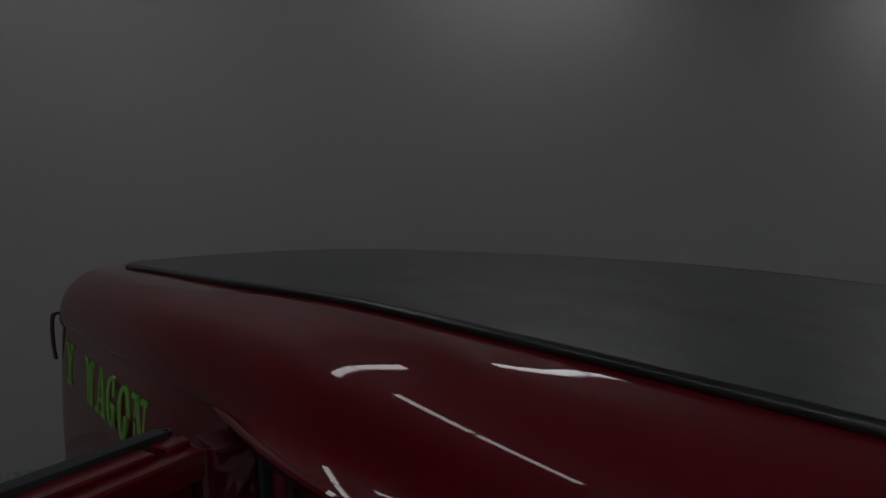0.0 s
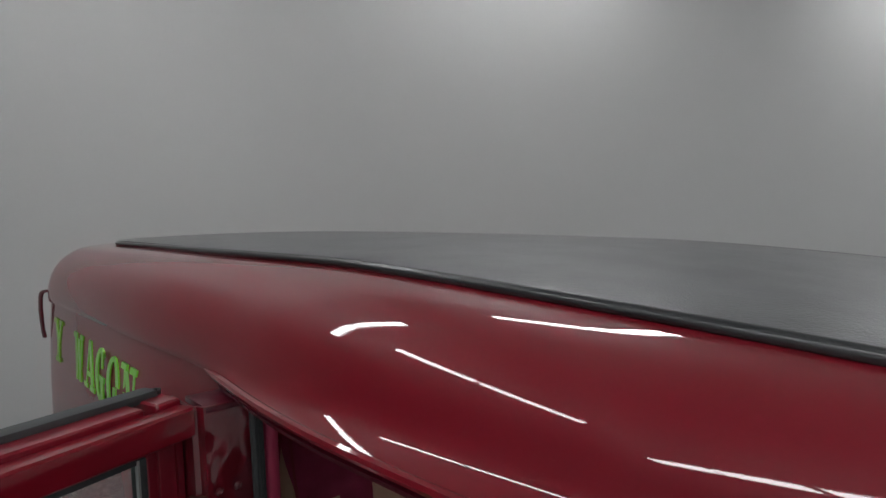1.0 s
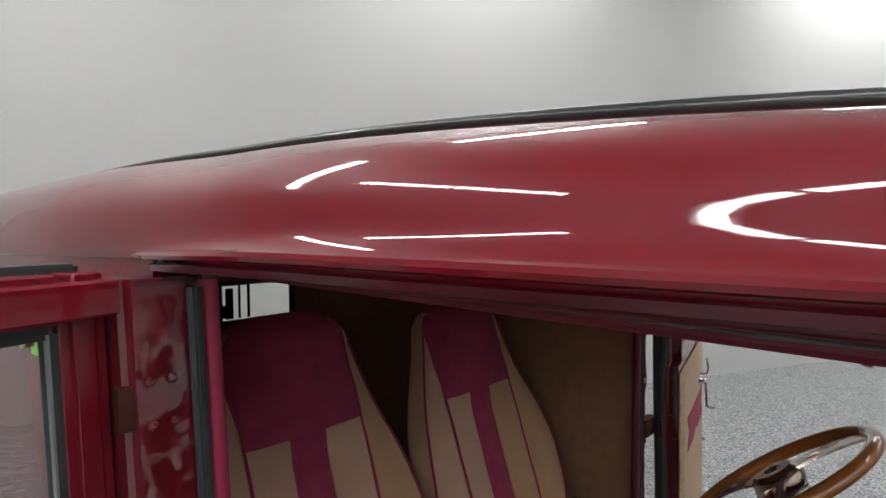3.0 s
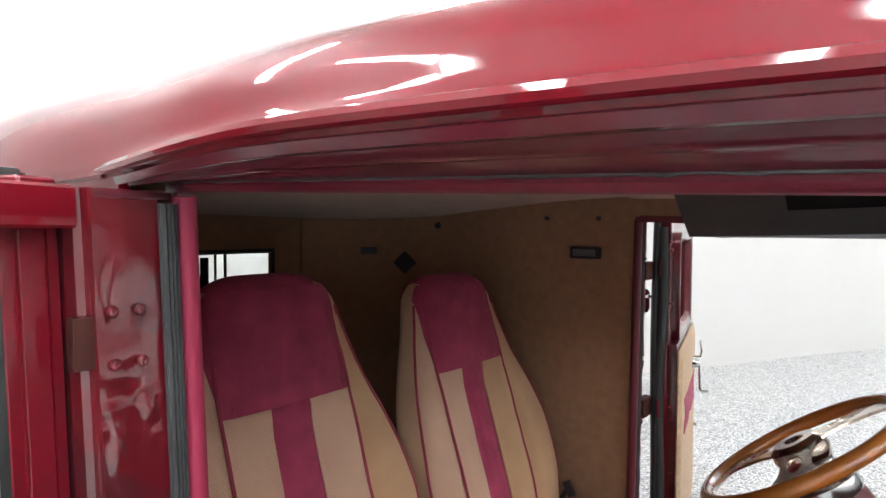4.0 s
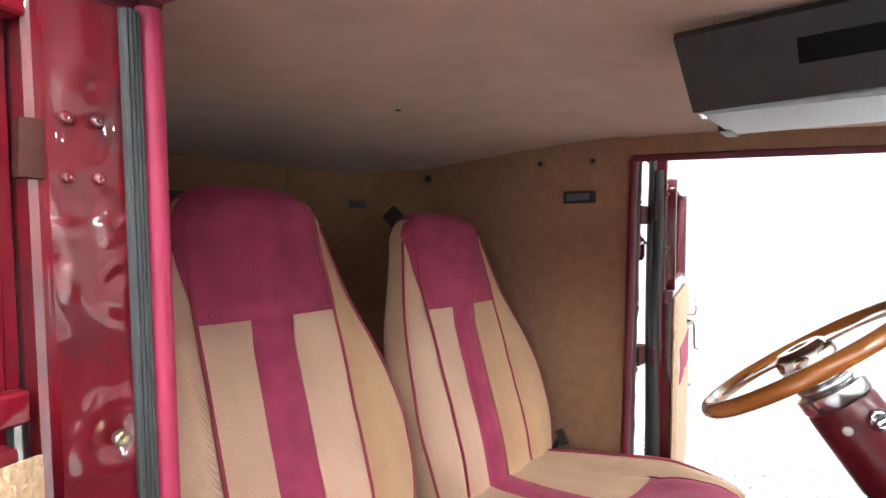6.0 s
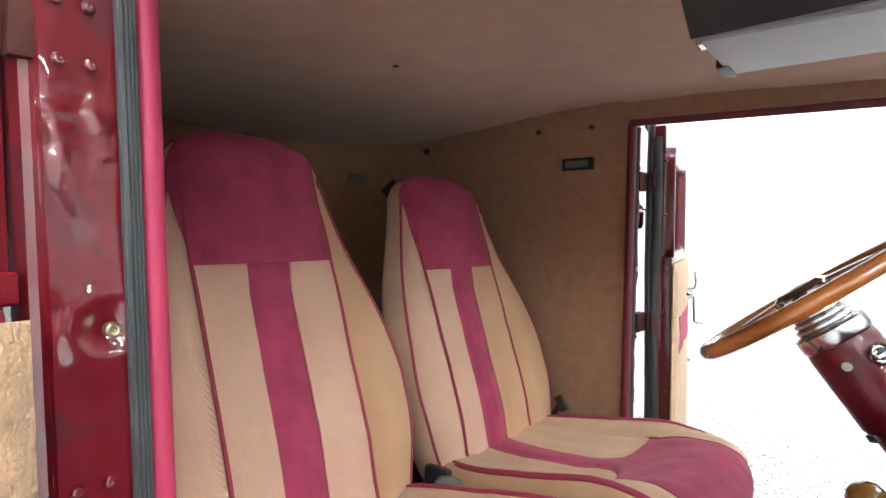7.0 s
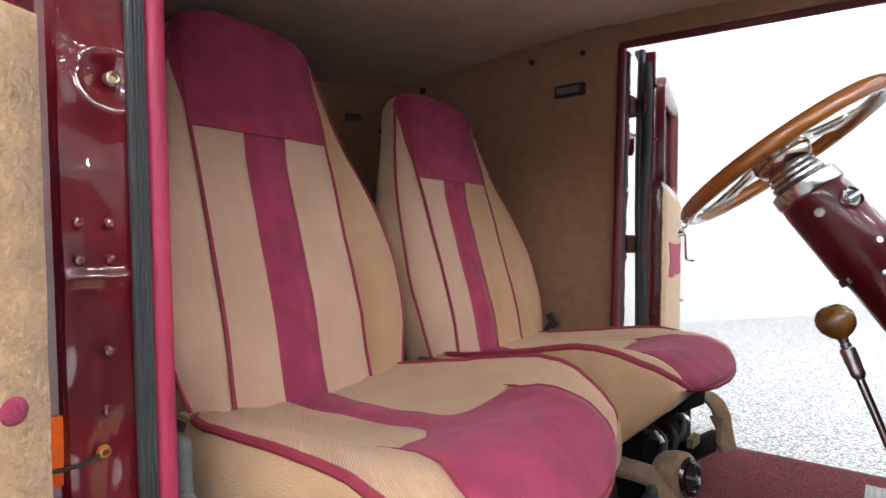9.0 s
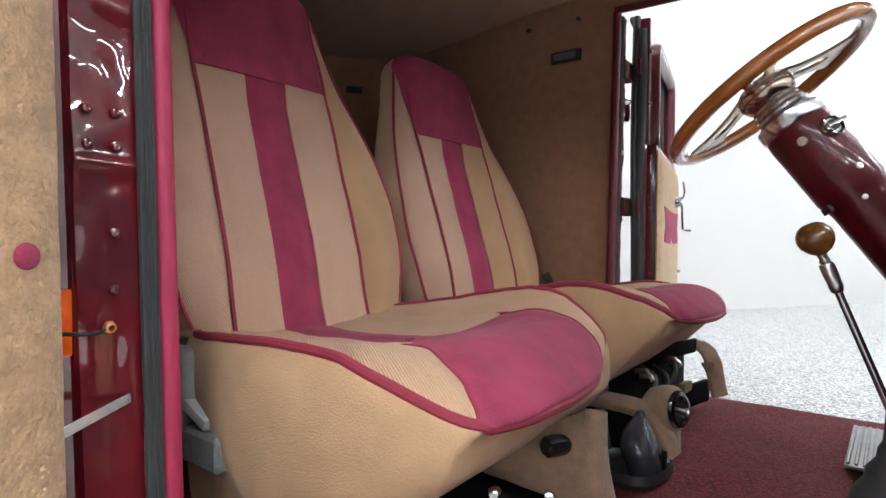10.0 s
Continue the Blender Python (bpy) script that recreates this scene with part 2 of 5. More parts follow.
def sheet(fn, nu, nv, thick=0.0, closed_u=False):
    """A grid of fn(a, b), a and b from 0 to 1; with a thickness it becomes a closed slab."""
    bm = bmesh.new()
    rows = []
    for j in range(nv + 1):
        rows.append([bm.verts.new(fn(i / nu, j / nv)) for i in range(nu + (0 if closed_u else 1))])
    w = len(rows[0])
    for j in range(nv):
        for i in range(nu):
            k = (i + 1) % w
            bm.faces.new((rows[j][i], rows[j][k], rows[j + 1][k], rows[j + 1][i]))
    if closed_u:
        bm.faces.new(rows[0][::-1])
        bm.faces.new(rows[-1])
    if thick:
        bmesh.ops.recalc_face_normals(bm, faces=bm.faces)
        bmesh.ops.solidify(bm, geom=bm.faces[:], thickness=thick)
    return bm


def tube(points, r, n=10, closed=False, taper=None):
    """A round bar along points."""
    bm = bmesh.new()
    pts = [Vector(p) for p in points]
    rings = []
    up = None
    for i, p in enumerate(pts):
        a = pts[i - 1] if (i or closed) else p
        b = pts[(i + 1) % len(pts)] if (i < len(pts) - 1 or closed) else p
        d = (b - a).normalized()
        if up is None:
            up = d.orthogonal().normalized()
        up = (up - d * up.dot(d)).normalized()
        side = d.cross(up)
        rr = r if taper is None else r * taper(i / (len(pts) - 1))
        rings.append([bm.verts.new(p + rr * (math.cos(6.28318 * k / n) * up + math.sin(6.28318 * k / n) * side)) for k in range(n)])
    m = len(rings)
    for i in range(m if closed else m - 1):
        for k in range(n):
            bm.faces.new((rings[i][k], rings[i][(k + 1) % n], rings[(i + 1) % m][(k + 1) % n], rings[(i + 1) % m][k]))
    if not closed:
        bm.faces.new(rings[0][::-1])
        bm.faces.new(rings[-1])
    return bm


def lathe(profile, m, n=32):
    """Turns (radius, height) pairs about z, then places by m."""
    bm = bmesh.new()
    rings = []
    for r, h in profile:
        if r < 1e-6:
            rings.append([bm.verts.new((0, 0, h))])
        else:
            rings.append([bm.verts.new((r * math.cos(6.28318 * k / n), r * math.sin(6.28318 * k / n), h)) for k in range(n)])
    for a, b in zip(rings, rings[1:]):
        for k in range(n):
            q = [a[k % len(a)], a[(k + 1) % len(a)], b[(k + 1) % len(b)], b[k % len(b)]]
            q = list(dict.fromkeys(q))
            if len(q) > 2:
                bm.faces.new(q)
    bm.transform(m)
    return bm


def curve_points(keys, n=40):
    """Catmull-Rom through keys."""
    ks = [Vector(k) for k in keys]
    ks = [2 * ks[0] - ks[1]] + ks + [2 * ks[-1] - ks[-2]]
    out = []
    segs = len(ks) - 3
    for i in range(n + 1):
        s = min(i / n * segs, segs - 1e-6)
        k, f = int(s), s - int(s)
        a, b, c, d = ks[k:k + 4]
        out.append(0.5 * (2 * b + (c - a) * f + (2 * a - 5 * b + 4 * c - d) * f * f + (3 * b - a - 3 * c + d) * f ** 3))
    return out


def strip(path, wide, thick, n=30):
    """A soft padded strip along path: wide is the direction and half width, thick the half thickness."""
    pts = curve_points(path, n)
    w = Vector(wide)

    def f(a, b):
        k = int(round(b * n))
        t = (pts[min(k + 1, n)] - pts[max(k - 1, 0)]).normalized()
        m = t.cross(w).normalized()
        an = 6.28318 * a
        c, sn = math.cos(an), math.sin(an)
        return pts[k] + w * math.copysign(abs(c) ** 0.5, c) + m * (thick * math.copysign(abs(sn) ** 0.6, sn) + 0.0012 * noise.noise(pts[k] * 60 + w * (c * 40)))
    return sheet(f, 24, n, closed_u=True)


def lerp_table(table, x):
    for (x0, y0), (x1, y1) in zip(table, table[1:]):
        if x <= x1:
            f = max(0.0, min(1.0, (x - x0) / (x1 - x0)))
            return y0 + (y1 - y0) * f
    return table[-1][1]


def smooth(a, b, x):
    f = max(0.0, min(1.0, (x - a) / (b - a)))
    return f * f * (3 - 2 * f)


# ---- the studio ----
WALL_MID, WALL_WAY = Vector((-0.23, 6.31, 0)), Vector((0.494, 0.869, 0)).normalized()
WALL_IN = Vector((WALL_WAY.y, -WALL_WAY.x, 0))
ROOM_L, ROOM_W, ROOM_D, ROOM_H = 9.0, 17.0, 16.0, 3.9


def room_point(s, d, z):
    return WALL_MID + WALL_WAY * s + WALL_IN * d + Vector((0, 0, z))


ROOM = Matrix((( WALL_WAY.x, WALL_IN.x, 0, WALL_MID.x), (WALL_WAY.y, WALL_IN.y, 0, WALL_MID.y), (0, 0, 1, 0), (0, 0, 0, 1)))
for nm, lo, hi in (("wall_north", (-ROOM_W, -0.2, 0), (ROOM_L, 0, ROOM_H)), ("wall_south", (-ROOM_W, ROOM_D, 0), (ROOM_L, ROOM_D + 0.2, ROOM_H)),
                   ("wall_east", (ROOM_L, -0.2, 0), (ROOM_L + 0.2, ROOM_D + 0.2, ROOM_H)), ("wall_west", (-ROOM_W - 0.2, -0.2, 0), (-ROOM_W, ROOM_D + 0.2, ROOM_H))):
    tagged(part(nm, box(lo, hi, 0, m=ROOM), WHITE_WALL, None), "plain white painted studio wall", "wall", kind="structure")
tagged(part("floor", box((-ROOM_W - 0.2, -0.2, -0.1), (ROOM_L + 0.2, ROOM_D + 0.2, 0), 0, m=ROOM), FLOOR, None), "grey flake-finish studio floor", "floor", kind="structure")
tagged(part("ceiling", box((-ROOM_W - 0.2, -0.2, ROOM_H), (ROOM_L + 0.2, ROOM_D + 0.2, ROOM_H + 0.1), 0, m=ROOM), CEILING, None), "white studio ceiling", "ceiling", kind="structure")


def ceiling_light():
    t = thing("ceiling_light", (0, 0, 0), "white strip light with two lit tubes on the ceiling", "ceiling light", "studio strip lights")
    part("housing", box((-0.13, -0.93, -0.07), (0.13, 0.93, 0.0), 0.01), FIXTURE, t)
    for y in (-0.47, 0.47):
        part("tube", box((-0.065, y - 0.44, -0.11), (0.065, y + 0.44, -0.072), 0.012, 1), TUBE, t, "lit fluorescent tube")
    return t


first_light = ceiling_light()
# (along the wall, out from it, turned across): a row close to the wall, two runs across it by the van, and an unseen
# field beyond, added for light
spots = [(-6.75, 1.15, False), (-3.6, 0.7, False), (0.4, 0.65, False), (4.1, 0.65, False),
         # last four are unseen, added to light the van's far side
         (-7.0, 2.85, True), (-7.05, 4.75, False), (-5.1, 4.75, False), (-1.2, 4.75, False), (2.8, 4.75, False), (0.5, 3.0, False), (4.1, 2.6, False)]
# unseen strips, added to light the seats through the near door
spots += [(s, d, False) for s in (-13.5, -10.5, -7.5, -4.5, -1.5, 2.5) for d in (8.0, 10.6, 13.2)]
for i, (s, d, across) in enumerate(spots):
    p = room_point(s, d, ROOM_H)
    m = Matrix.Translation(p) @ Matrix.Rotation(math.atan2(WALL_WAY.y, WALL_WAY.x) + (0.0 if across else -1.5708), 4, "Z")
    if i == 0:
        first_light.matrix_basis = m
        first_light.empty_display_size = 0.1
    else:
        copy_thing(first_light, m)

# ---- the van: body ----
YC = 0.73          # centre line
FRONT, REAR, CORNER = 0.92, -1.56, 0.304


def inset(x):
    return 0.015 + (0.11 * x * x if x > 0 else -0.013 * (1 - smooth(-0.5, 0.0, x)))


def half(x):
    """Half width of the body at the drip edge."""
    h = YC - inset(x)
    if x < REAR + CORNER:
        f = min(1.0, (REAR + CORNER - x) / CORNER)
        h *= (1 - f ** 2.35) ** (1 / 2.35)
    return h


def rise(x):
    """How much the roof line lies above its height at the rear door pillar."""
    return -0.030 * x - 0.045 * x * x if x > 0 else -0.0085 * x - 0.0084 * x * x


def drip_z(x):
    return 1.296 + 0.009 * smooth(-0.1, 0.3, x) - (0.011 * x + 0.010 * x * x if x > 0 else 0.0091 * x * x)


def flare(x):
    """How far the roof edge kicks out over the door."""
    return 0.046 * smooth(-0.20, 0.30, x)


# the roof's section: share of the half width, and share of the rise from drip edge to crown
SECTION = [(1.0, 0.0), (1.003, 0.08), (0.997, 0.27), (0.975, 0.48), (0.93, 0.67), (0.865, 0.81), (0.805, 0.88), (0.745, 0.92), (0.62, 0.952), (0.32, 0.988), (0.0, 1.0)]
SECTION_FINE = curve_points([(a, b, 0) for a, b in SECTION], 60)


def roof_point(x, s, lift=0.0):
    """s from -1 (near drip edge) over 0 (crown) to 1 (far drip edge)."""
    f = (1 - abs(s)) * 60
    k = min(int(f), 59)
    p = SECTION_FINE[k].lerp(SECTION_FINE[k + 1], f - k)
    top = 1.4637 + rise(x)
    z = drip_z(x) + (top - drip_z(x)) * p.y
    # the shoulder grows fuller towards the rear
    wide = 1 - (1 - p.x) * (1 - 0.3 * smooth(0.0, -0.5, x))
    y = YC + math.copysign(1, s) * (half(x) * (p.x + (wide - p.x) * (1 - smooth(0.86, 0.96, p.y))) + flare(x) * (1 - p.y) ** 12)
    return Vector((x, y, z + lift))


def xs_table():
    out = [REAR + CORNER * (1 - math.cos(a * 1.5708 / 16)) for a in range(17)]
    x = out[-1] + 0.07
    while x < FRONT:
        out.append(x)
        x += 0.07
    return out + [FRONT]


van = thing("panel_van", (-0.7, YC, 0), "burgundy vintage panel van with black vinyl roof, both front doors open", "van")
XS = xs_table()


def along(a):
    f = a * (len(XS) - 1)
    k = min(int(f), len(XS) - 2)
    return XS[k] + (XS[k + 1] - XS[k]) * (f - k)


part("roof", sheet(lambda a, b: roof_point(along(a), 2 * b - 1), len(XS) - 1, 96, thick=0.012), PAINT, van)

# the vinyl insert with its bead
V0, V1, VS = -1.30, 0.80, 0.305


def vinyl_edge(a, s):
    """Outline of the insert: rounded at the rear."""
    x = V0 + (V1 - V0) * a
    r = 0.16
    k = 1.0 if x > V0 + r else math.sqrt(max(0.0, 1 - ((V0 + r - x) / r) ** 2)) * 0.55 + 0.45 * smooth(0, 0.14, (x - V0) / r)
    return roof_point(x, s * VS * k, 0.007)


part("vinyl_top", sheet(lambda a, b: vinyl_edge(a, 2 * b - 1), 60, 48, thick=-0.005), VINYL, van, "black grained vinyl roof insert")
for sgn in (-1, 1):
    for off, r in ((0.0, 0.0085), (0.016, 0.007)):
        pts = [vinyl_edge(i / 70, sgn * (1.0 + off)) + Vector((0, 0, -0.002)) for i in range(71)]
        part("roof_bead", tube(pts, r, 10, taper=lambda f: 0.55 + 0.45 * smooth(0.1, 0.5, f)), BEAD, van, "black rubber bead along the vinyl")


def side_point(x, z, far=False, lift=0.0):
    """Outer skin below the drip edge."""
    d = drip_z(x)
    lean = 0.030 * smooth(0, 1.0, (d - z) / 1.0) - 0.016 * math.sin(3.1416 * min(1.0, (d - z) / 0.9))
    y = inset(x) + 0.006 + lean - 0.010 * smooth(0.02, 0.10, d - z) * smooth(-0.8, -0.35, x) * (1 - smooth(-0.35, -0.1, x))
    if x < REAR + CORNER:
        y = YC - half(x) + 0.006 + lean
    y -= lift
    return Vector((x, 2 * YC - y if far else y, z))


SILL = 0.14
for far in (False, True):
    xs = [x for x in XS if x < -0.10] + [-0.075]

    def skin(a, b, far=far, xs=xs):
        f = a * (len(xs) - 1)
        k = min(int(f), len(xs) - 2)
        x = xs[k] + (xs[k + 1] - xs[k]) * (f - k)
        return side_point(x, SILL + (drip_z(x) + 0.004 - SILL) * b, far)
    if not far:
        part("body_side", sheet(skin, len(xs) - 1, 30, thick=0.012), PAINT, van, "glossy burgundy side panel with green lettering")
    else:
        def low(a, b, s=skin):
            return s(a, b * 0.70)

        def aft(a, b, s=skin):
            return s(a * 0.05, 0.70 + b * 0.30)

        def fore(a, b, s=skin):
            return s(0.62 + a * 0.38, 0.70 + b * 0.30)
        part("body_side", sheet(low, len(xs) - 1, 20, thick=0.012), PAINT, van)
        part("body_side", sheet(aft, 4, 10, thick=0.012), PAINT, van)
        part("body_side", sheet(fore, 12, 10, thick=0.012), PAINT, van)
    # the drip moulding over the door; a soft crease carries it on towards the rear
    pts = [side_point(x, drip_z(x) + 0.004, far, 0.010 + flare(x)) for x in (-0.10 + i * 0.0245 for i in range(40))]
    part("drip_rail", tube(pts, 0.0062, 8, taper=lambda f: 0.25 + 0.75 * smooth(0, 0.06, f)), PAINT, van)
    pts = [side_point(x, drip_z(x) + 0.002, far, 0.000) for x in (-1.25 + i * 0.0285 for i in range(41))]
    part("side_crease", tube(pts, 0.005, 8), PAINT, van)
    # underside of the roof edge over the door: rail, groove, broad band, scarred seal, welt

    def mirror_y(y, far=far):
        return 2 * YC - y if far else y

    def band(prof, x0, x1, far=far):
        def f(a, b):
            x = x0 + (x1 - x0) * a
            g = b * (len(prof) - 1)
            k = min(int(g), len(prof) - 2)
            p = [prof[k][i] + (prof[k + 1][i] - prof[k][i]) * (g - k) for i in (0, 1)]
            y0, z0, y1, z1 = inset(x) - flare(x), drip_z(x) - 0.006, 0.052 + 0.04 * x, 1.284 - 0.038 * x
            return Vector((x, 2 * YC - (y0 + (y1 - y0) * p[0]) if far else y0 + (y1 - y0) * p[0], z0 + (z1 - z0) * p[0] + p[1]))
        return f
    part("door_header", sheet(band([(0.0, 0.0), (0.04, -0.005), (0.10, -0.003), (0.14, 0.003), (0.21, 0.004), (0.25, -0.001), (0.31, -0.004), (0.39, -0.003), (0.46, 0.001), (0.72, 0.003), (1.0, 0.006)], -0.04, 0.88), 40, 32, thick=0.004), HEADER_SHADED, van, "burgundy door header with worn paint, darkened for shade")
    part("header_groove", tube([band([(0.175, 0.001), (0.175, 0.001)], -0.02, 0.88)(i / 30, 0) for i in range(31)], 0.0045, 6), RUBBER, van, "dark line in the roof gutter")
    part("header_seal", tube([band([(0.93, 0.001), (0.93, 0.001)], -0.0, 0.88)(i / 60, 0) + Vector((0, 0, 0.0012 * noise.noise((i * 0.9, 0, 0)))) for i in range(61)], 0.0021, 6, taper=lambda f: 0.8 + 0.6 * noise.noise((f * 26, 1, 0))), BEAD, van, "dark rubber seal scarred with paint")

    def welt_band(a, b, far=far):
        x = 0.0 + 0.88 * a
        p = [(0.0, 0.008), (-0.005, 0.003), (-0.005, -0.003), (0.001, -0.008), (0.010, -0.009), (0.014, 0.0)]
        g = b * 5
        k = min(int(g), 4)
        q = [p[k][i] + (p[k + 1][i] - p[k][i]) * (g - k) for i in (0, 1)]
        if far:
            q = [q[0] * 1.3, q[1] * 1.7 - 0.006]
        y = 0.052 + 0.04 * x + q[0]
        return Vector((x, 2 * YC - y if far else y, 1.285 - 0.038 * x + q[1]))
    part("header_welt", sheet(welt_band, 40, 15), WELT_FAR_SHADE if far else WELT_SHADE, van, "shade-darkened vinyl welt over the door opening")

# ---- rear door pillars, jambs, seals ----


def lean_y(z):
    """Shift of the jamb towards the middle, lower down."""
    return (1.27 - z) * 0.036


def jamb_point(y, z, x, far):
    yy = y + lean_y(z)
    return Vector((x, 2 * YC - yy if far else yy, z))


for far in (False, True):
    def face(a, b, far=far):
        z = 0.16 + (1.275 - 0.16) * b
        # the jamb turns back at its outer edge, with a pressed step
        prof = [(-0.052, -0.085), (-0.052, -0.03), (-0.049, -0.012), (-0.042, -0.010), (-0.037, 0.0), (-0.005, 0.0), (0.026, 0.0)] if not far else [(-0.044, -0.075), (-0.044, -0.03), (-0.040, -0.012), (-0.031, -0.010), (-0.026, 0.0), (0.0, 0.0), (0.026, 0.0)]
        f = a * 6
        k = min(int(f), 5)
        p = [prof[k][i] + (prof[k + 1][i] - prof[k][i]) * (f - k) for i in (0, 1)]
        wob = 0
        if p[1] > -0.005:
            wob = 0.0034 * noise.noise((p[0] * 34, z * 17, 3.0)) + 0.0007 * noise.noise((p[0] * 60, z * 40, 8.0))
            # a dish round the buffer stud, a lapped edge under the lower hinge, filler lumps at the top
            q = math.hypot(p[0] - 0.009, z - 0.862) / 0.030
            wob += 0.0034 * math.exp(-(q - 1.0) ** 2 * 5) - 0.004 * math.exp(-q * q * 3)
            wob += 0.004 * math.exp(-((z - 0.664) / 0.006) ** 2) - 0.003 * smooth(0.662, 0.640, z) * smooth(-0.02, 0.0, p[0])
            wob += 0.006 * max(0.0, noise.noise((p[0] * 60, z * 60, 5.0))) * smooth(0.98, 1.03, z) * (1 - smooth(1.06, 1.10, z))
        return jamb_point(p[0], z, p[1] + wob, far)
    jamb = part("door_jamb", sheet(face, 60, 260, thick=0.005), JAMB_PAINT, van, "burgundy door pillar with rough overspray and painted-in reflections")

    def seal(a, b, far=far):
        z = 0.16 + (1.262 - 0.16) * b
        s = (a - 0.5) * 2
        return jamb_point(0.0325 + 0.0095 * s, z, 0.004 + 0.011 * math.sqrt(max(0, 1 - s ** 4)) + 0.0014 * math.cos(a * 31), far)
    part("door_seal", sheet(seal, 30, 50), RUBBER, jamb, "ribbed grey rubber door seal")
    part("pillar_welt", tube([jamb_point(0.053, 0.16 + 1.11 * i / 30, 0.003, far) for i in range(31)], 0.0125, 10), WELT_FAR_SHADE if far else WELT, jamb, "rose vinyl welt along the door pillar")
    part("pillar_cap", box((-0.075, 1.420, 1.268), (-0.002, 1.498, 1.276), 0.002) if far else box((-0.075, -0.034, 1.266), (0.001, 0.060, 1.274), 0.002), HEADER_SHADED, jamb)
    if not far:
        part("pillar_corner", box((-0.012, 0.040, 1.270), (0.014, 0.062, 1.284), 0.003, 2), HEADER_SHADED, jamb, "burgundy filled corner under the header")
    # hinge screws in two groups, a striker stud and loose screws
    for zc in (1.129, 0.70):
        for dy in ((-0.012, 0.012) if zc > 1 else (-0.016, 0.018)) if far else ((-0.023, 0.003) if zc > 1 else (-0.024, 0.004)):
            for dz in (-0.026, 0.026) if zc > 1 else (-0.018, 0.018):
                part("screw", lathe([(0, 0.0014), (0.0022, 0.0026), (0.0045, 0.0020), (0.0056, 0.0), (0.0062, -0.001)],
                     Matrix.Translation(jamb_point(dy, zc + dz, 0.004, far)) @ Matrix.Rotation(radians(90), 4, "Y"), 10), JAMB_PAINT, jamb)
    for z, y in ((0.59, 0.000 if not far else 0.006), (0.53, -0.003 if not far else 0.004)):
        part("screw", lathe([(0, 0.0014), (0.0022, 0.0026), (0.0045, 0.0020), (0.0056, 0.0), (0.0062, -0.001)],
             Matrix.Translation(jamb_point(y, z, 0.004, far)) @ Matrix.Rotation(radians(90), 4, "Y"), 10), JAMB_PAINT, jamb)
    part("buffer_stud", lathe([(0, 0.007), (0.0025, 0.007), (0.003, 0.010), (0.005, 0.0105), (0.0072, 0.0085), (0.0072, 0)],
         Matrix.Translation(jamb_point(0.009, 0.862, 0.004, far)) @ Matrix.Rotation(radians(90), 4, "Y"), 16), BRASS, jamb, "pale brass door stud")

# ---- interior lining ----


def liner_z(x, s):
    """Headliner height; s is the share of the way from middle to side."""
    base = lerp_table([(-1.05, 1.276), (-0.8, 1.292), (-0.5, 1.318), (-0.25, 1.338), (0.0, 1.344), (0.2, 1.340), (0.57, 1.312), (0.9, 1.27)], x)
    return base + 0.012 * (1 - s * s) + 0.0015 * noise.noise((x * 6, s * 5, 1.0))


def lining(a, b):
    x = -1.05 + 1.92 * a
    s = 2 * b - 1
    h = YC - inset(x) - 0.062
    return Vector((x, YC + h * s, liner_z(x, s) - 0.07 * max(0, abs(s) - 0.9) * (1 if x > -0.02 else 0)))


part("headliner", sheet(lining, 60, 40, thick=0.008), HEADLINER, van, "tan cloth headliner")
part("liner_button", lathe([(0, -0.004), (0.006, -0.003), (0.010, 0.0)], Matrix.Translation((-0.316, 0.766, liner_z(-0.316, 0.05) - 0.007)), 12), PLASTIC, van, "small dark headliner button")

BX, TURN = -1.04, 0.40


def plan(a, far):
    """The lining's line on plan, from the door pillar back and round into the rear wall."""
    y0 = 0.060 + (0.0 if not far else -0.012)
    if a < 0.5:
        x, y = (BX + TURN) * a * 2, y0
    else:
        an = (a - 0.5) * 3.14159
        x, y = BX + TURN * (1 - math.sin(an)), y0 + TURN * (1 - math.cos(an))
    return x, y


for far in (True, False):
    def inner(a, b, far=far):
        x, y = plan(a, far)
        top = liner_z(x, 1.0) + 0.012
        z = 0.17 + (top - 0.17) * b
        yy = y + 0.010 * (1 - smooth(0.0, 1.0, b)) * (1 - a)
        return Vector((x, 2 * YC - yy if far else yy, z))
    part("side_lining", sheet(inner, 60, 30, thick=0.006), PANEL, van, "brown carpeted side panel that curves into the rear wall")

    # strip of lining above the door opening
    def above(a, b, far=far):
        x = 0.0 + 0.87 * a
        y = 0.062 + 0.04 * x
        z0, z1 = 1.283 - 0.038 * x, liner_z(x, 1.0) + 0.01
        return Vector((x, 2 * YC - y if far else y, z0 + (z1 - z0) * b))
    part("upper_lining", sheet(above, 30, 6, thick=0.006), PANEL, van)

# bulkhead behind the seats, with its window
W0, W1, WZ0, WZ1 = 0.49, 0.895, 1.04, 1.166
Y0, Y1 = 0.40, 1.07
for lo, hi in (((BX - 0.024, Y0, 0.17), (BX - 0.004, Y1, WZ0)), ((BX - 0.024, Y0, WZ1), (BX - 0.004, Y1, 1.33)),
               ((BX - 0.024, Y0, WZ0), (BX - 0.004, W0, WZ1)), ((BX - 0.024, W1, WZ0), (BX - 0.004, Y1, WZ1))):
    part("bulkhead", box(lo, hi, 0), PANEL, van, "brown carpeted rear wall behind the seats")
rim = [(BX + 0.004, W0, WZ0), (BX + 0.004, W1, WZ0), (BX + 0.004, W1, WZ1), (BX + 0.004, W0, WZ1)]
part("bulkhead_window_seal", tube(rim, 0.008, 8, closed=True), RUBBER, van, "black rubber round the rear window")
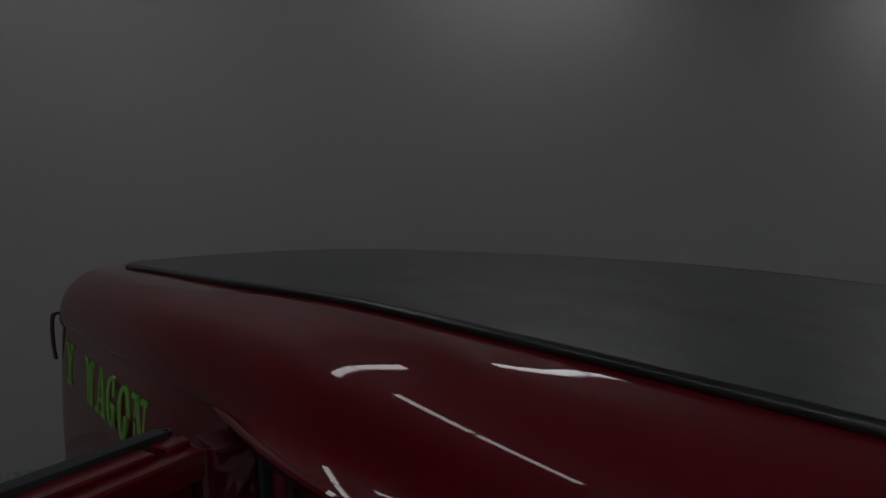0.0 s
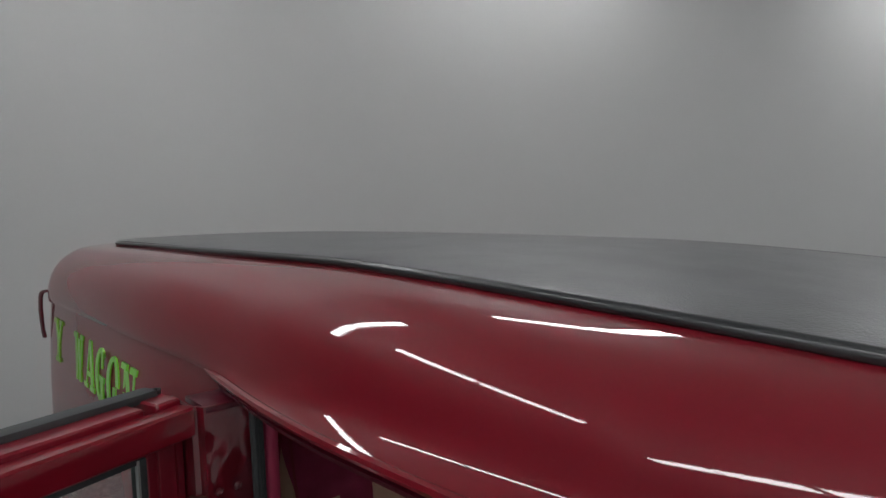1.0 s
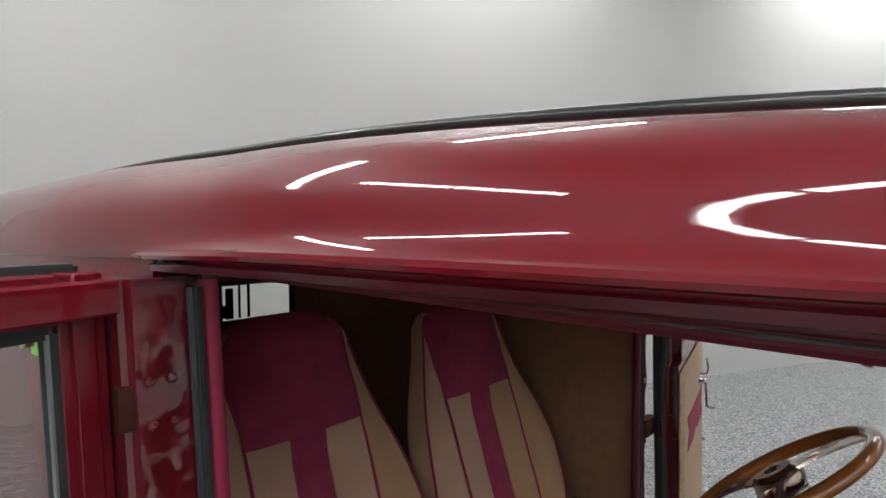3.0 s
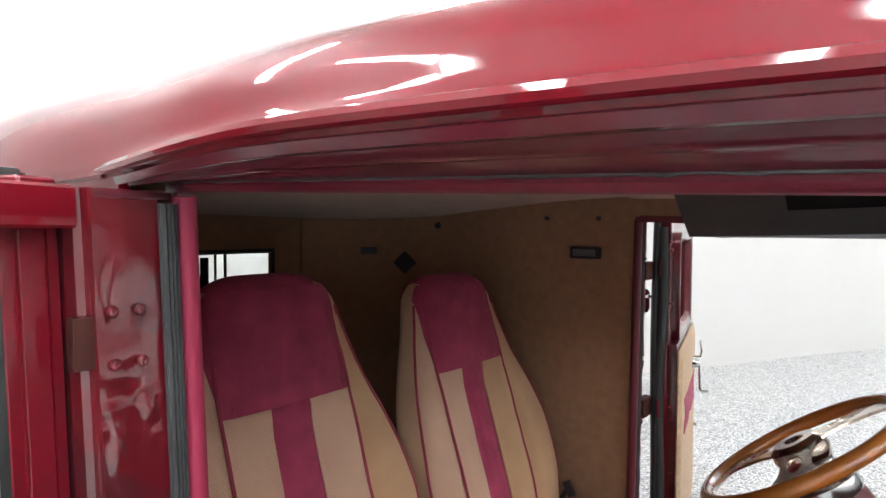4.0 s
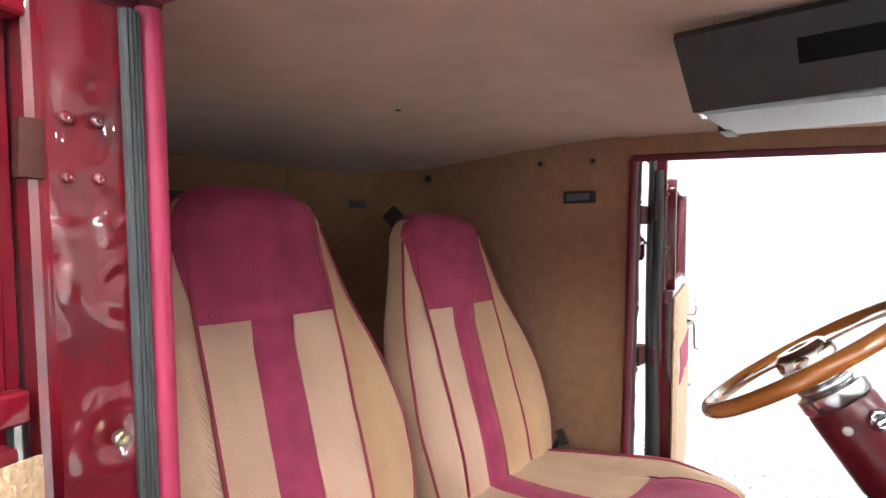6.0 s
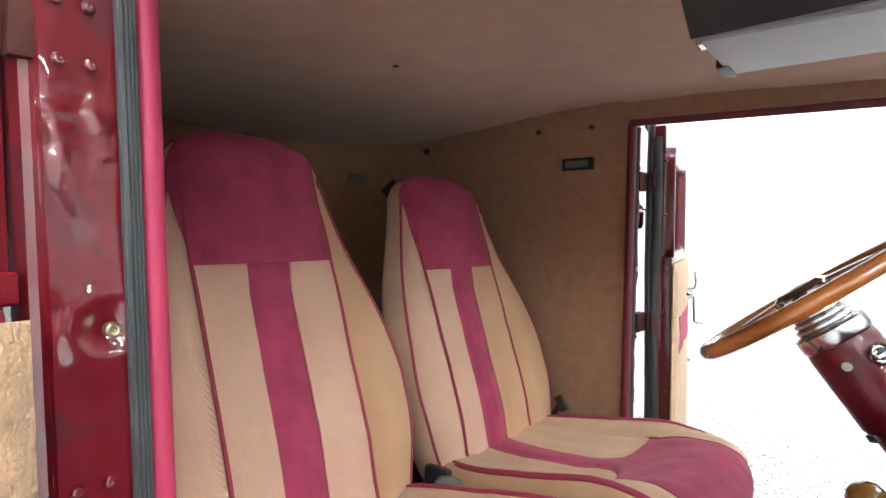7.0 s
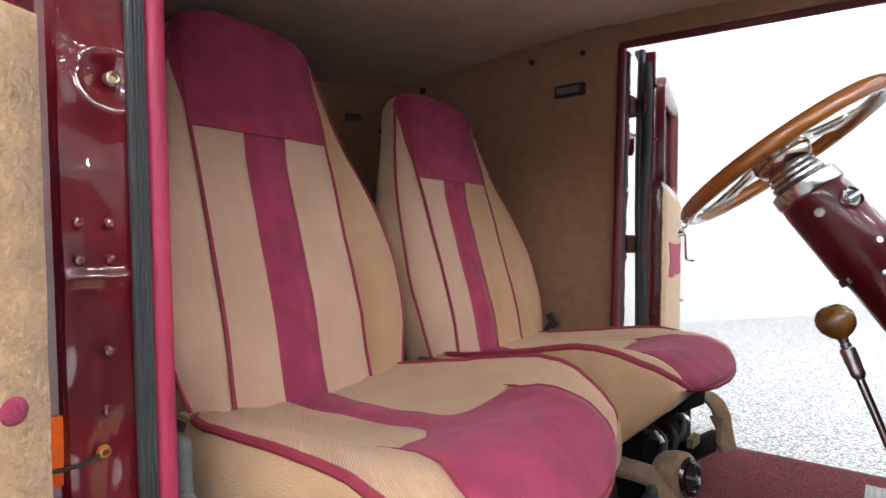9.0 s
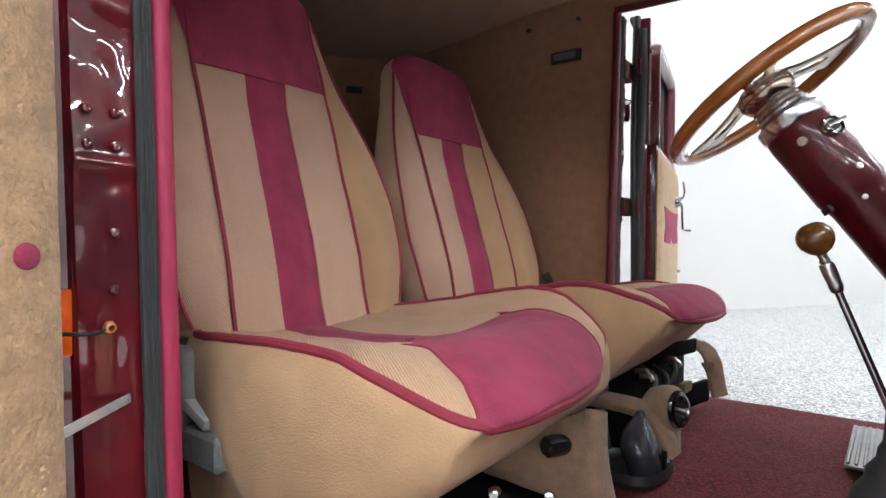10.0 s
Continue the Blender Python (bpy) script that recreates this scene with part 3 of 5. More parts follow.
pane = part("bulkhead_window", box((BX - 0.012, W0, WZ0), (BX - 0.008, W1, WZ1), 0), GLASS, van, "clear window in the bulkhead with dark decals")
pane.visible_shadow = False
for y0, y1, z0, z1 in ((0.600, 0.612, 1.05, 1.145), (0.622, 0.634, 1.05, 1.158), (0.645, 0.672, 1.05, 1.150), (0.690, 0.698, 1.05, 1.158), (0.722, 0.732, 1.05, 1.160), (0.600, 0.660, 1.055, 1.095)):
    part("decal", box((BX - 0.0075, y0, z0), (BX - 0.006, y1, z1), 0), BLACKFELT, pane, "dark decal on the glass")

# dome lamp, hooks
lamp = part("courtesy_lamp", box((-0.207, 1.392, 1.152), (-0.108, 1.409, 1.188), 0.006, 3), PLASTIC, van, "black framed courtesy lamp on the side panel")
part("lens", box((-0.195, 1.389, 1.160), (-0.122, 1.3935, 1.180), 0.002), GREYPLASTIC, lamp, "clear ribbed lens")
for x, z in ((-0.287, 1.277), (-0.114, 1.275)):
    part("hook", lathe([(0, 0.014), (0.006, 0.012), (0.008, 0.005), (0.006, 0.0)], Matrix.Translation((x, 1.40, z)) @ Matrix.Rotation(radians(90), 4, "X"), 12), PLASTIC, van, "small dark coat hook")

# unseen front wall, added to keep light out of the cab, with the windscreen opening
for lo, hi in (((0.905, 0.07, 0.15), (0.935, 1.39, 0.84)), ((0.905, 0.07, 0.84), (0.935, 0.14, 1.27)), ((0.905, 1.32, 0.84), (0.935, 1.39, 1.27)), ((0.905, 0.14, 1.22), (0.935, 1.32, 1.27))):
    part("front_light_block", box(lo, hi, 0.006), DARKENED_BURGUNDY, van)

part("hook", lathe([(0, 0.016), (0.010, 0.014), (0.013, 0.006), (0.008, 0.0)], Matrix.Translation((-0.737, 1.400, 1.255)) @ Vector((0.23, -0.97, 0)).to_track_quat("Z", "Y").to_matrix().to_4x4(), 12), PLASTIC, van, "small dark coat hook")
anchor = part("belt_anchor", box((-0.032, -0.032, -0.004), (0.032, 0.032, 0.010), 0.010, 3, m=Matrix.Translation((-0.853, 1.346, 1.115)) @ Vector((0.52, -0.85, 0)).to_track_quat("Z", "Y").to_matrix().to_4x4() @ Matrix.Rotation(radians(45), 4, "Z")), PLASTIC, van, "black diamond seat belt anchor cover")
part("lamp_rear", box((-0.030, -0.013, -0.003), (0.030, 0.013, 0.010), 0.005, 3, m=Matrix.Translation((-0.953, 1.254, 1.16)) @ Vector((0.79, -0.61, 0)).to_track_quat("Z", "Y").to_matrix().to_4x4()), PLASTIC, van, "black framed lamp in the rear corner")

# ---- cab floor ----
part("floor_pan", box((-1.05, 0.07, 0.15), (0.95, 1.39, 0.178), 0), BLACKFELT, van)


def carpet(a, b):
    x, y = -1.02 + 1.95 * a, 0.085 + 1.295 * b
    return Vector((x, y, 0.192 + 0.004 * noise.noise((x * 9, y * 9, 0)) + 0.012 * smooth(0.75, 0.95, x)))


part("carpet", sheet(carpet, 60, 40, thick=0.012), CARPET, van, "burgundy cut-pile carpet")
for y0, y1 in ((1.378, 1.394), (0.03, 0.078)):
    part("sill_plate", box((0.0, y0, 0.13), (0.9, y1, 0.190), 0.004), PAINT_DULL, van)

# ---- doors ----


def door(hinge, way, far):
    """An open door: hinge, the frame's inner hinge corner on plan; way, the unit direction of its width. Built in u (width), v (towards the cab), z."""
    u = Vector((way[0], way[1], 0)).normalized()
    n = Vector((u.y, -u.x, 0)) if far else Vector((-u.y, u.x, 0))
    M = Matrix(((u.x, n.x, 0, hinge[0]), (u.y, n.y, 0, hinge[1]), (0, 0, 1, 0), (0, 0, 0, 1)))
    if not far:
        M = M @ Matrix(((1, 0, 0.036, -0.036), (0, 1, 0, 0), (0, 0, 1, 0), (0, 0, 0, 1)))
    W = 0.65 if far else 0.74
    du, dv = (0.0, 0.0) if far else (0.050, 0.068)
    d = part("door", door_shell(W, M), PAINT, van, "open burgundy front door with tan trim")

    def pc(name, bm, mat, label=""):
        bm.transform(M)
        return part(name, bm, mat, d, label)
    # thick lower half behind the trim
    pc("inner_panel", box((0.0 + du * 1.15, -0.008, 0.17), (W, 0.022 + dv, 0.895), 0.006, 2), DARKENED_BURGUNDY if far else PAINT_DULL)

    def trim(a, b):
        x, z = (-0.018 if far else -0.004) + du + (W - 0.01 - du) * a, 0.20 + (0.675 if far else 0.685) * b
        e = min(a, 1 - a, b, 1 - b)
        return Vector((x, 0.024 + dv + 0.010 * smooth(0, 0.04, e) + 0.0012 * noise.noise((x * 30, z * 30, 0)), z))
    pc("trim_panel", sheet(trim, 40, 40, thick=-0.004), DOORTRIM, "tan suede door trim panel")
    if not far:
        pc("trim_button", lathe([(0, 0.008), (0.008, 0.007), (0.0115, 0.004), (0.0125, 0)], Matrix.Translation((0.081, 0.034 + dv, 0.568)) @ Matrix.Rotation(radians(-90), 4, "X"), 24), ROSE, "round rose velour button")
    # rose motif on the trim: waisted, hollow on top and notched below
    def motif(a, b):
        s = (a - 0.5) * 2
        w = (0.235 if far else 0.15) * (0.92 + 0.08 * math.cos(6.2832 * b))
        low, high = 0.594 + 0.022 * math.exp(-(s / 0.14) ** 2) + 0.006 * s * s, 0.712 - 0.007 * (1 - s * s)
        return Vector(((0.315 if far else 0.42) + s * w, 0.037 + dv, low + (high - low) * b))
    pc("motif", sheet(motif, 32, 16, thick=-0.003), ROSE, "rose velour shape sewn on the trim")
    # window crank and release handle
    cx = 0.46
    crank = pc("window_crank", tube([(cx, 0.03 + dv, 0.750), (cx, 0.055 + dv, 0.750), (cx + 0.004, 0.060 + dv, 0.740), (cx + 0.01, 0.064 + dv, 0.650), (cx + 0.012, 0.075 + dv, 0.645), (cx + 0.012, 0.092 + dv, 0.645)], 0.0045, 8), CHROME, "chrome window crank")
    pc("handle_boss", lathe([(0, 0.03), (0.012, 0.029), (0.017, 0.02), (0.022, 0.004), (0.024, 0)], Matrix.Translation((cx, 0.031 + dv, 0.75)) @ Matrix.Rotation(radians(-90), 4, "X"), 16), CHROME, "chrome handle boss")
    pc("release_handle", tube([(cx + 0.03, 0.03 + dv, 0.765), (cx + 0.03, 0.062 + dv, 0.77), (cx + 0.03, 0.067 + dv, 0.79), (cx + 0.028, 0.062 + dv, 0.83)], 0.0045, 8), CHROME, "chrome door release")
    pc("lock_pin", lathe([(0, 0.02), (0.006, 0.018), (0.006, 0)], Matrix.Translation((0.56, 0.031 + dv, 0.49)) @ Matrix.Rotation(radians(-90), 4, "X"), 10), CHROME)
    # weather seals down the hinge edge and over the top
    pc("edge_seal", sheet(lambda a, b: Vector((-0.004 - 0.005 * math.sin(a * 3.1416), -0.036 + 0.022 * a + 0.004 * math.sin(b * 9), 0.18 + 1.07 * b)), 8, 40, thick=-0.006), RUBBER, "grey rubber edge seal")
    pc("outer_seal", sheet(lambda a, b: Vector((-0.003 - 0.008 * math.sin(a * 3.1416), (-0.049 if far else -0.060) + 0.015 * a + 0.003 * math.sin(b * 7), 0.18 + 1.11 * b)), 8, 40, thick=-0.004), PLASTIC, "black rubber outer lip seal")
    for zz in () if not far else (1.205, 1.18, 1.02, 0.86, 0.80, 0.735, 0.70, 0.665, 0.50, 0.30):
        pc("edge_screw", lathe([(0, 0.004), (0.004, 0.0035), (0.0055, 0)], Matrix.Translation((0.0, 0.002 + 0.006 * math.sin(zz * 40), zz)) @ Matrix.Rotation(radians(-90), 4, "Y"), 10), PAINT_DULL)
    pc("top_seal", box((0.0, -0.062, 1.280), (W - 0.02, -0.034, 1.294), 0.004), RUBBER, "grey rubber strip on the door top")
    door_frame(W, M, d, far)
    # glass and its channels
    g0, g1, h0, h1 = 0.085 if far else 0.056, W - 0.085, 0.895, 1.222
    gv = -0.026 if far else -0.008
    gl = pc("window", box((g0 - 0.01, gv - 0.004, h0 - 0.01), (g1 + 0.01, gv, h1 + 0.01), 0), GLASS, "clear door glass")
    gl.visible_shadow = False
    ch = 0.012 if far else 0.009
    for nm, lo, hi in (("run_channel", (g0 - ch, gv - 0.010, h0), (g0 + (0.008 if far else 0.002), gv + 0.008, h1)), ("run_channel", (g1 - 0.008, gv - 0.010, h0), (g1 + ch, gv + 0.008, h1)), ("run_channel", (g0, gv - 0.010, h1 - 0.006), (g1, gv + 0.008, h1 + ch))):
        pc(nm, box(lo, hi, 0.002), RUBBER, "dark rubber glass channel")
    part("channel_lip", box((g0 + (0.008 if far else 0.002), gv + 0.004, h0), (g0 + (0.013 if far else 0.005), gv + 0.010, h1), 0.001, m=M), STEEL, d, "bright metal channel lip")
    for zc in (1.129, 0.70):
        pc("hinge", tube([(-0.004, -0.028, zc - 0.028), (-0.004, -0.028, zc + 0.028)], 0.008, 10), PAINT_DULL, "door hinge")
        bm = box((-0.030, -0.032, zc - 0.026), (0.0, -0.024, zc + 0.026), 0.002)
        pc("hinge_leaf", bm, PAINT_DULL)
    return d


def ring(u0, u1, z0, z1, r, v0, v1, wide):
    """A rounded rectangular frame: outline inset by wide, from depth v0 to v1."""
    bm = bmesh.new()

    def outline(k):
        pts = []
        for cx, cz, a0 in ((u1 - r, z1 - r, 0), (u0 + r, z1 - r, 90), (u0 + r, z0 + r, 180), (u1 - r, z0 + r, 270)):
            for i in range(7):
                a = radians(a0 + 15 * i)
                pts.append((cx + (r - k) * math.cos(a), cz + (r - k) * math.sin(a)))
        return pts
    prof = [(0.0, v0), (0.0, v1 - 0.006), (0.003, v1 - 0.001), (0.008, v1), (wide - 0.012, v1 - 0.004), (wide - 0.004, v1 - 0.012), (wide, v0)]
    rows = [[bm.verts.new((x, v, z)) for x, z in outline(k)] for k, v in prof]
    n = len(rows[0])
    for q in range(len(rows)):
        a, b = rows[q], rows[(q + 1) % len(rows)]
        for i in range(n):
            bm.faces.new((a[i], a[(i + 1) % n], b[(i + 1) % n], b[i]))
    return bm


def door_shell(W, M):
    """Outer skin of a door."""
    bm = box((0.0, -0.050, 0.17), (W, -0.004, 0.900), 0.009, 3)
    bm.transform(M)
    return bm


def door_frame(W, M, d, far):
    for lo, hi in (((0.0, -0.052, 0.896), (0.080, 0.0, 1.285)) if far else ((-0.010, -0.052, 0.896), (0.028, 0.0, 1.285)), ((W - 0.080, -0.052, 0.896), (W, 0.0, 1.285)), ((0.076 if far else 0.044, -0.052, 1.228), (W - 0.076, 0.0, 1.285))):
        part("window_frame", box(lo, hi, 0.007, 3, m=M), DARKENED_BURGUNDY if far else FRAME_PAINT, d)
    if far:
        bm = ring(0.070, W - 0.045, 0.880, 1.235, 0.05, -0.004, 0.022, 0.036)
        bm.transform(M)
        part("garnish", bm, DARKENED_BURGUNDY, d, "burgundy garnish moulding round the glass")
    else:
        part("garnish", box((-0.008, -0.002, 1.236), (W - 0.01, 0.030, 1.277), 0.008, 3, m=M), PAINT, d, "burgundy garnish rail over the glass")
        part("garnish", box((0.0, -0.002, 0.888), (W - 0.03, 0.026, 0.918), 0.008, 3, m=M), PAINT, d, "burgundy garnish rail under the glass")
        part("stile_lip", box((0.025, -0.012, 0.900), (0.047, 0.0, 1.240), 0.004, 3, m=M), FRAME_PAINT, d)
        part("stile_step", box((0.006, -0.002, 0.915), (0.034, 0.004, 1.238), 0.006, 3, m=M), FRAME_PAINT, d)


near_door = door((-0.035, -0.052), (0.33, -0.944), False)
far_door = door((0.058, 1.534), (-0.2, 0.98), True)
for zc in (1.118, 0.704):
    part("hinge_arm", box((-0.016, 1.452, zc - 0.027), (0.012, 1.530, zc + 0.027), 0.004), PRIMER, van, "painted hinge arm")
part("hinge_arm", box((-0.022, -0.052, 1.100), (-0.003, -0.030, 1.152), 0.004), PRIMER, van, "painted hinge arm")
# outside handle seen through the gap of the far door
part("outside_handle", lathe([(0, 0.040), (0.014, 0.038), (0.021, 0.029), (0.021, -0.022), (0.016, -0.035), (0, -0.038)], Matrix.Translation((-0.038, 1.570, 1.016)), 20), CHROME, van, "chrome outside mirror boss")
part("handle_arm", tube([(-0.040, 1.56, 1.03), (-0.005, 1.53, 1.035), (0.03, 1.545, 1.04)], 0.006, 8), CHROME, van, "chrome mirror arm")
part("pillar_wire", tube(curve_points([(0.002, 0.0193, 0.490), (0.012, 0.004, 0.487), (0.022, -0.018, 0.489), (0.032, -0.045, 0.494)], 16), 0.0022, 6), WIRE, van, "black wire from pillar to door")
part("wire_grommet", lathe([(0.003, 0.004), (0.006, 0.003), (0.0075, 0)], Matrix.Translation((0.004, 0.0193, 0.490)) @ Matrix.Rotation(radians(90), 4, "Y"), 12), WOOD, van)
P1, P2 = Vector((0.006, 0.0386, 0.412)), Vector((0.066, -0.050, 0.405))
STRAP = Matrix.Translation((P1 + P2) / 2) @ (P2 - P1).to_track_quat("Y", "Z").to_matrix().to_4x4()
part("check_strap", box((-0.0015, -0.055, -0.005), (0.0015, 0.055, 0.005), 0.001, m=STRAP), GALVANISED, van, "bright metal door check strap")
part("side_reflector", box((-0.018, -0.026, 0.463), (-0.006, -0.012, 0.532), 0.003), ORANGE, van, "orange reflector on the pillar")
part("rear_bracket", strip([(-1.335, 0.030, 1.305), (-1.338, 0.006, 1.306), (-1.340, -0.006, 1.296), (-1.340, -0.008, 1.25), (-1.338, -0.006, 1.20), (-1.336, -0.002, 1.165)], (0.010, 0.002, 0.0), 0.004), DARKENED_BURGUNDY, van, "dark burgundy gutter end at the rear corner")

# ---- lettering on the body side ----


def slant(x0, z0, x1, z1, w):
    return [(x0, z0), (x0 + w, z0), (x1 + w, z1), (x1, z1)]


def bar(x0, z0, x1, z1):
    return slant(x0, z0, x0, z1, x1 - x0)


def bowl(a0, a1, n=16):
    """Pieces of a ring, thick at its sides and thin above and below."""
    out = []
    for k in range(n):
        p = []
        for a, ro, ri in ((k, 1, 0), (k + 1, 1, 0), (k + 1, 0, 1), (k, 0, 1)):
            an = radians(a0 + (a1 - a0) * a / n)
            rx, rz = (0.49, 0.5) if ro else (0.23, 0.40)
            p.append((0.5 + rx * math.cos(an), 0.5 + rz * math.sin(an)))
        out.append(p)
    return out


SLABS = {
    "W": [slant(0.20, 0, 0.05, 1, 0.22), slant(0.25, 0, 0.43, 0.9, 0.10), slant(0.58, 0, 0.43, 0.9, 0.20), slant(0.64, 0, 0.83, 1, 0.10), bar(-0.02, 0.90, 0.36, 1), bar(0.70, 0.90, 1.02, 1)],
    "A": [slant(0.08, 0, 0.42, 1, 0.10), slant(0.66, 0, 0.42, 1, 0.24), bar(0.24, 0.26, 0.72, 0.36), bar(-0.02, 0, 0.32, 0.10), bar(0.56, 0, 1.02, 0.10)],
    "G": bowl(48, 335) + [bar(0.66, 0.08, 0.92, 0.46), bar(0.52, 0.40, 1.02, 0.50), bar(0.74, 0.66, 0.90, 0.98)],
    "O": bowl(0, 360, 20),
    "N": [bar(0.10, 0, 0.22, 1), slant(0.62, 0, 0.10, 1, 0.26), bar(0.78, 0, 0.90, 1), bar(-0.04, 0, 0.38, 0.10), bar(-0.04, 0.90, 0.34, 1), bar(0.62, 0.90, 1.04, 1)],
    "Y": [slant(0.36, 0.40, 0.02, 1, 0.26), slant(0.50, 0.40, 0.80, 1, 0.12), bar(0.37, 0, 0.63, 0.46), bar(-0.06, 0.90, 0.36, 1), bar(0.66, 0.90, 1.04, 1), bar(0.22, 0, 0.78, 0.10)]}


def letter(kind, x, z, wide, tall, parent):
    bm = bmesh.new()
    for k, quad in enumerate(SLABS[kind]):
        front = [bm.verts.new(side_point(x + px * wide, z + pz * tall, False, 0.0025 + 0.0003 * k)) for px, pz in quad]
        back = [bm.verts.new(v.co + Vector((0, 0.003, 0))) for v in front]
        bm.faces.new(front)
        for i in range(4):
            bm.faces.new((front[i], back[i], back[(i + 1) % 4], front[(i + 1) % 4]))
    return part("letter", bm, GREEN, parent, "lime green painted slab letter", smooth=False)


for k, kind in enumerate("WAGON"):
    letter(kind, -0.952 + 0.110 * k, 1.120, 0.094, 0.118, van)
letter("Y", -1.195, 1.125, 0.094, 0.118, van)


# ---- seats ----


def loft_block(c, h, n):
    """A swelling rounded block about c with half sizes h."""
    def f(a, b):
        an, el = 6.28318 * a, (b - 0.5) * 3.0
        k = math.cos(el) ** 0.5
        co, sn = math.cos(an), math.sin(an)
        return Vector((c[0] + h[0] * k * math.copysign(abs(co) ** 0.6, co), c[1] + h[1] * k * math.copysign(abs(sn) ** 0.6, sn), c[2] + h[2] * math.sin(el)))
    return sheet(f, n, 16, closed_u=True)


def seat(yc, lift_back, lift_cush, toe, near_w, far_w, near_lift, far_lift, label):
    t = thing("car_seat", (0.0, yc, 0.2), label, "seat", "pair of bucket seats")
    # backrest outline: (z, front x, half width)
    BACK = [(0.40, -0.170, 0.222), (0.47, -0.190, 0.250), (0.56, -0.210, 0.272), (0.66, -0.242, 0.278), (0.76, -0.275, 0.262), (0.84, -0.300, 0.238), (0.90, -0.320, 0.215), (0.98, -0.343, 0.188), (1.05, -0.362, 0.170), (1.09, -0.375, 0.160)]
    bk = curve_points([(a, b, c) for a, b, c in BACK], 60)

    def prof(z):
        for p, q in zip(bk, bk[1:]):
            if z <= q.x:
                f = max(0, (z - p.x) / (q.x - p.x))
                return p.y + (q.y - p.y) * f, p.z + (q.z - p.z) * f
        return bk[-1].y, bk[-1].z
    TOP, DOME = 1.145, 1.055

    def shell(a, z, grow=0.0):
        """Section at height z; a from 0 to 1 round the outline, starting at the middle of the back."""
        fx, w = prof(min(z, DOME + (z - DOME) * 0.5))
        depth = 0.135 - 0.03 * smooth(0.8, 1.1, z)
        k = 1.0
        if z > DOME:
            q = min(1.0, (z - DOME) / (TOP - DOME))
            k = math.sqrt(max(0.0, 1 - q ** 2.4))
        ang = 2 * math.pi * a - math.pi
        c, s = math.cos(ang), math.sin(ang)
        e = 2 / 3.6
        yy = w * math.copysign(abs(s) ** e, s) * (0.25 + 0.75 * k)
        yy *= near_w if s < 0 else far_w
        xx = depth * 0.5 * math.copysign(abs(c) ** e, c) * k
        bol = 0.0
        if c > 0:
            r = abs(yy) / 0.147
            bol = 0.026 * smooth(0.98, 1.22, r) * (1 - smooth(0.7, 0.98, z)) - 0.010 * (1 - min(1, r) ** 2) * (1 - smooth(0.84, 0.9, z))
        n_out = Vector((c, s, 0)) * (grow + (0.0026 * noise.noise((yy * 16, z * 11, yc * 7)) + 0.0011 * noise.noise((yy * 42, z * 26, yc * 3))) * (k if c > 0 else 0.0))
        return Vector((fx - depth * 0.5 + xx + bol + n_out.x, yc + yy + n_out.y, z + lift_back))

    def body(a, b):
        return shell(a, 0.40 + (TOP - 0.40) * (1 - (1 - b) ** 1.6))
    back = part("backrest", sheet(body, 96, 60, closed_u=True), BACK_SHELL, t, "tan velour backrest shell with side bolsters")

    def front(y, z, out):
        """A point of the front surface at offset y from the seat's middle."""
        fx, w = prof(min(z, DOME + (z - DOME) * 0.5))
        k = 1.0
        if z > DOME:
            q = min(1.0, (z - DOME) / (TOP - DOME))
            k = math.sqrt(max(0.0, 1 - q ** 2.4))
        s = min(0.999, abs(y) / (w * (near_w if y < 0 else far_w) * (0.25 + 0.75 * k)))
        s = s ** (3.6 / 2)
        a = (math.copysign(math.asin(s), y) + math.pi) / (2 * math.pi)
        p = shell(a, z)
        p.x += out
        return p

    def panel(name, y0, y1, z0, z1, mat, puff, parent, lab="", ny=14, nz=40):
        def f(a, b):
            e = min(a, 1 - a) * (y1(0.5) - y0(0.5))
            z = z0 + (z1 - z0) * b
            ee = min(e, (b if z0 > 0.45 else 1) * (z1 - z0), (1 - b) * (z1 - z0) if z1 < 1.0 else 1)
            y = y0(b) + (y1(b) - y0(b)) * a
            return front(y, z, 0.003 + puff * smooth(0, 0.035, ee))
        return part(name, sheet(f, ny, nz, thick=-0.004), mat, parent, lab)
    HZ = 0.90
    panel("head_panel", lambda b: -0.147 - 0.012 * smooth(0, 0.5, b) + 0.010 * b, lambda b: 0.147 - 0.008 * b, HZ, 1.118, ROSE, 0.008, back, "rose velour headrest panel", 20, 24)
    # the velour runs over the top of the headrest

    def cap(a, b):
        p = shell(a, 1.085)
        z0 = 1.080 + 0.045 * smooth(0.118, 0.150, abs(p.y - yc))
        z = z0 + (TOP - z0) * (1 - (1 - b) ** 1.6)
        return shell(a, z, 0.005)
    part("head_cap", sheet(cap, 64, 14, closed_u=True), ROSE, back, "rose velour headrest top")
    for y in (-0.126, 0.128):
        part("stitching", tube([front(y - 0.006 * smooth(0.9, 1.1, z) * math.copysign(1, y), z, 0.0112) for z in (HZ + 0.012 + 0.19 * i / 24 for i in range(25))], 0.0011, 5), WELT_SHADE, back, "line of dark rose stitching")
    panel("cloth_panel", lambda b: -0.145, lambda b: -0.047, 0.42, HZ, TAN, 0.007, back, "tan twill panel")
    panel("cloth_panel", lambda b: 0.043, lambda b: 0.145, 0.42, HZ, TWILL_SHEEN if yc > YC else TAN, 0.007, back, "tan twill panel")
    panel("centre_strip", lambda b: -0.047, lambda b: 0.043, 0.42, HZ, ROSE, 0.008, back, "rose velour centre strip")
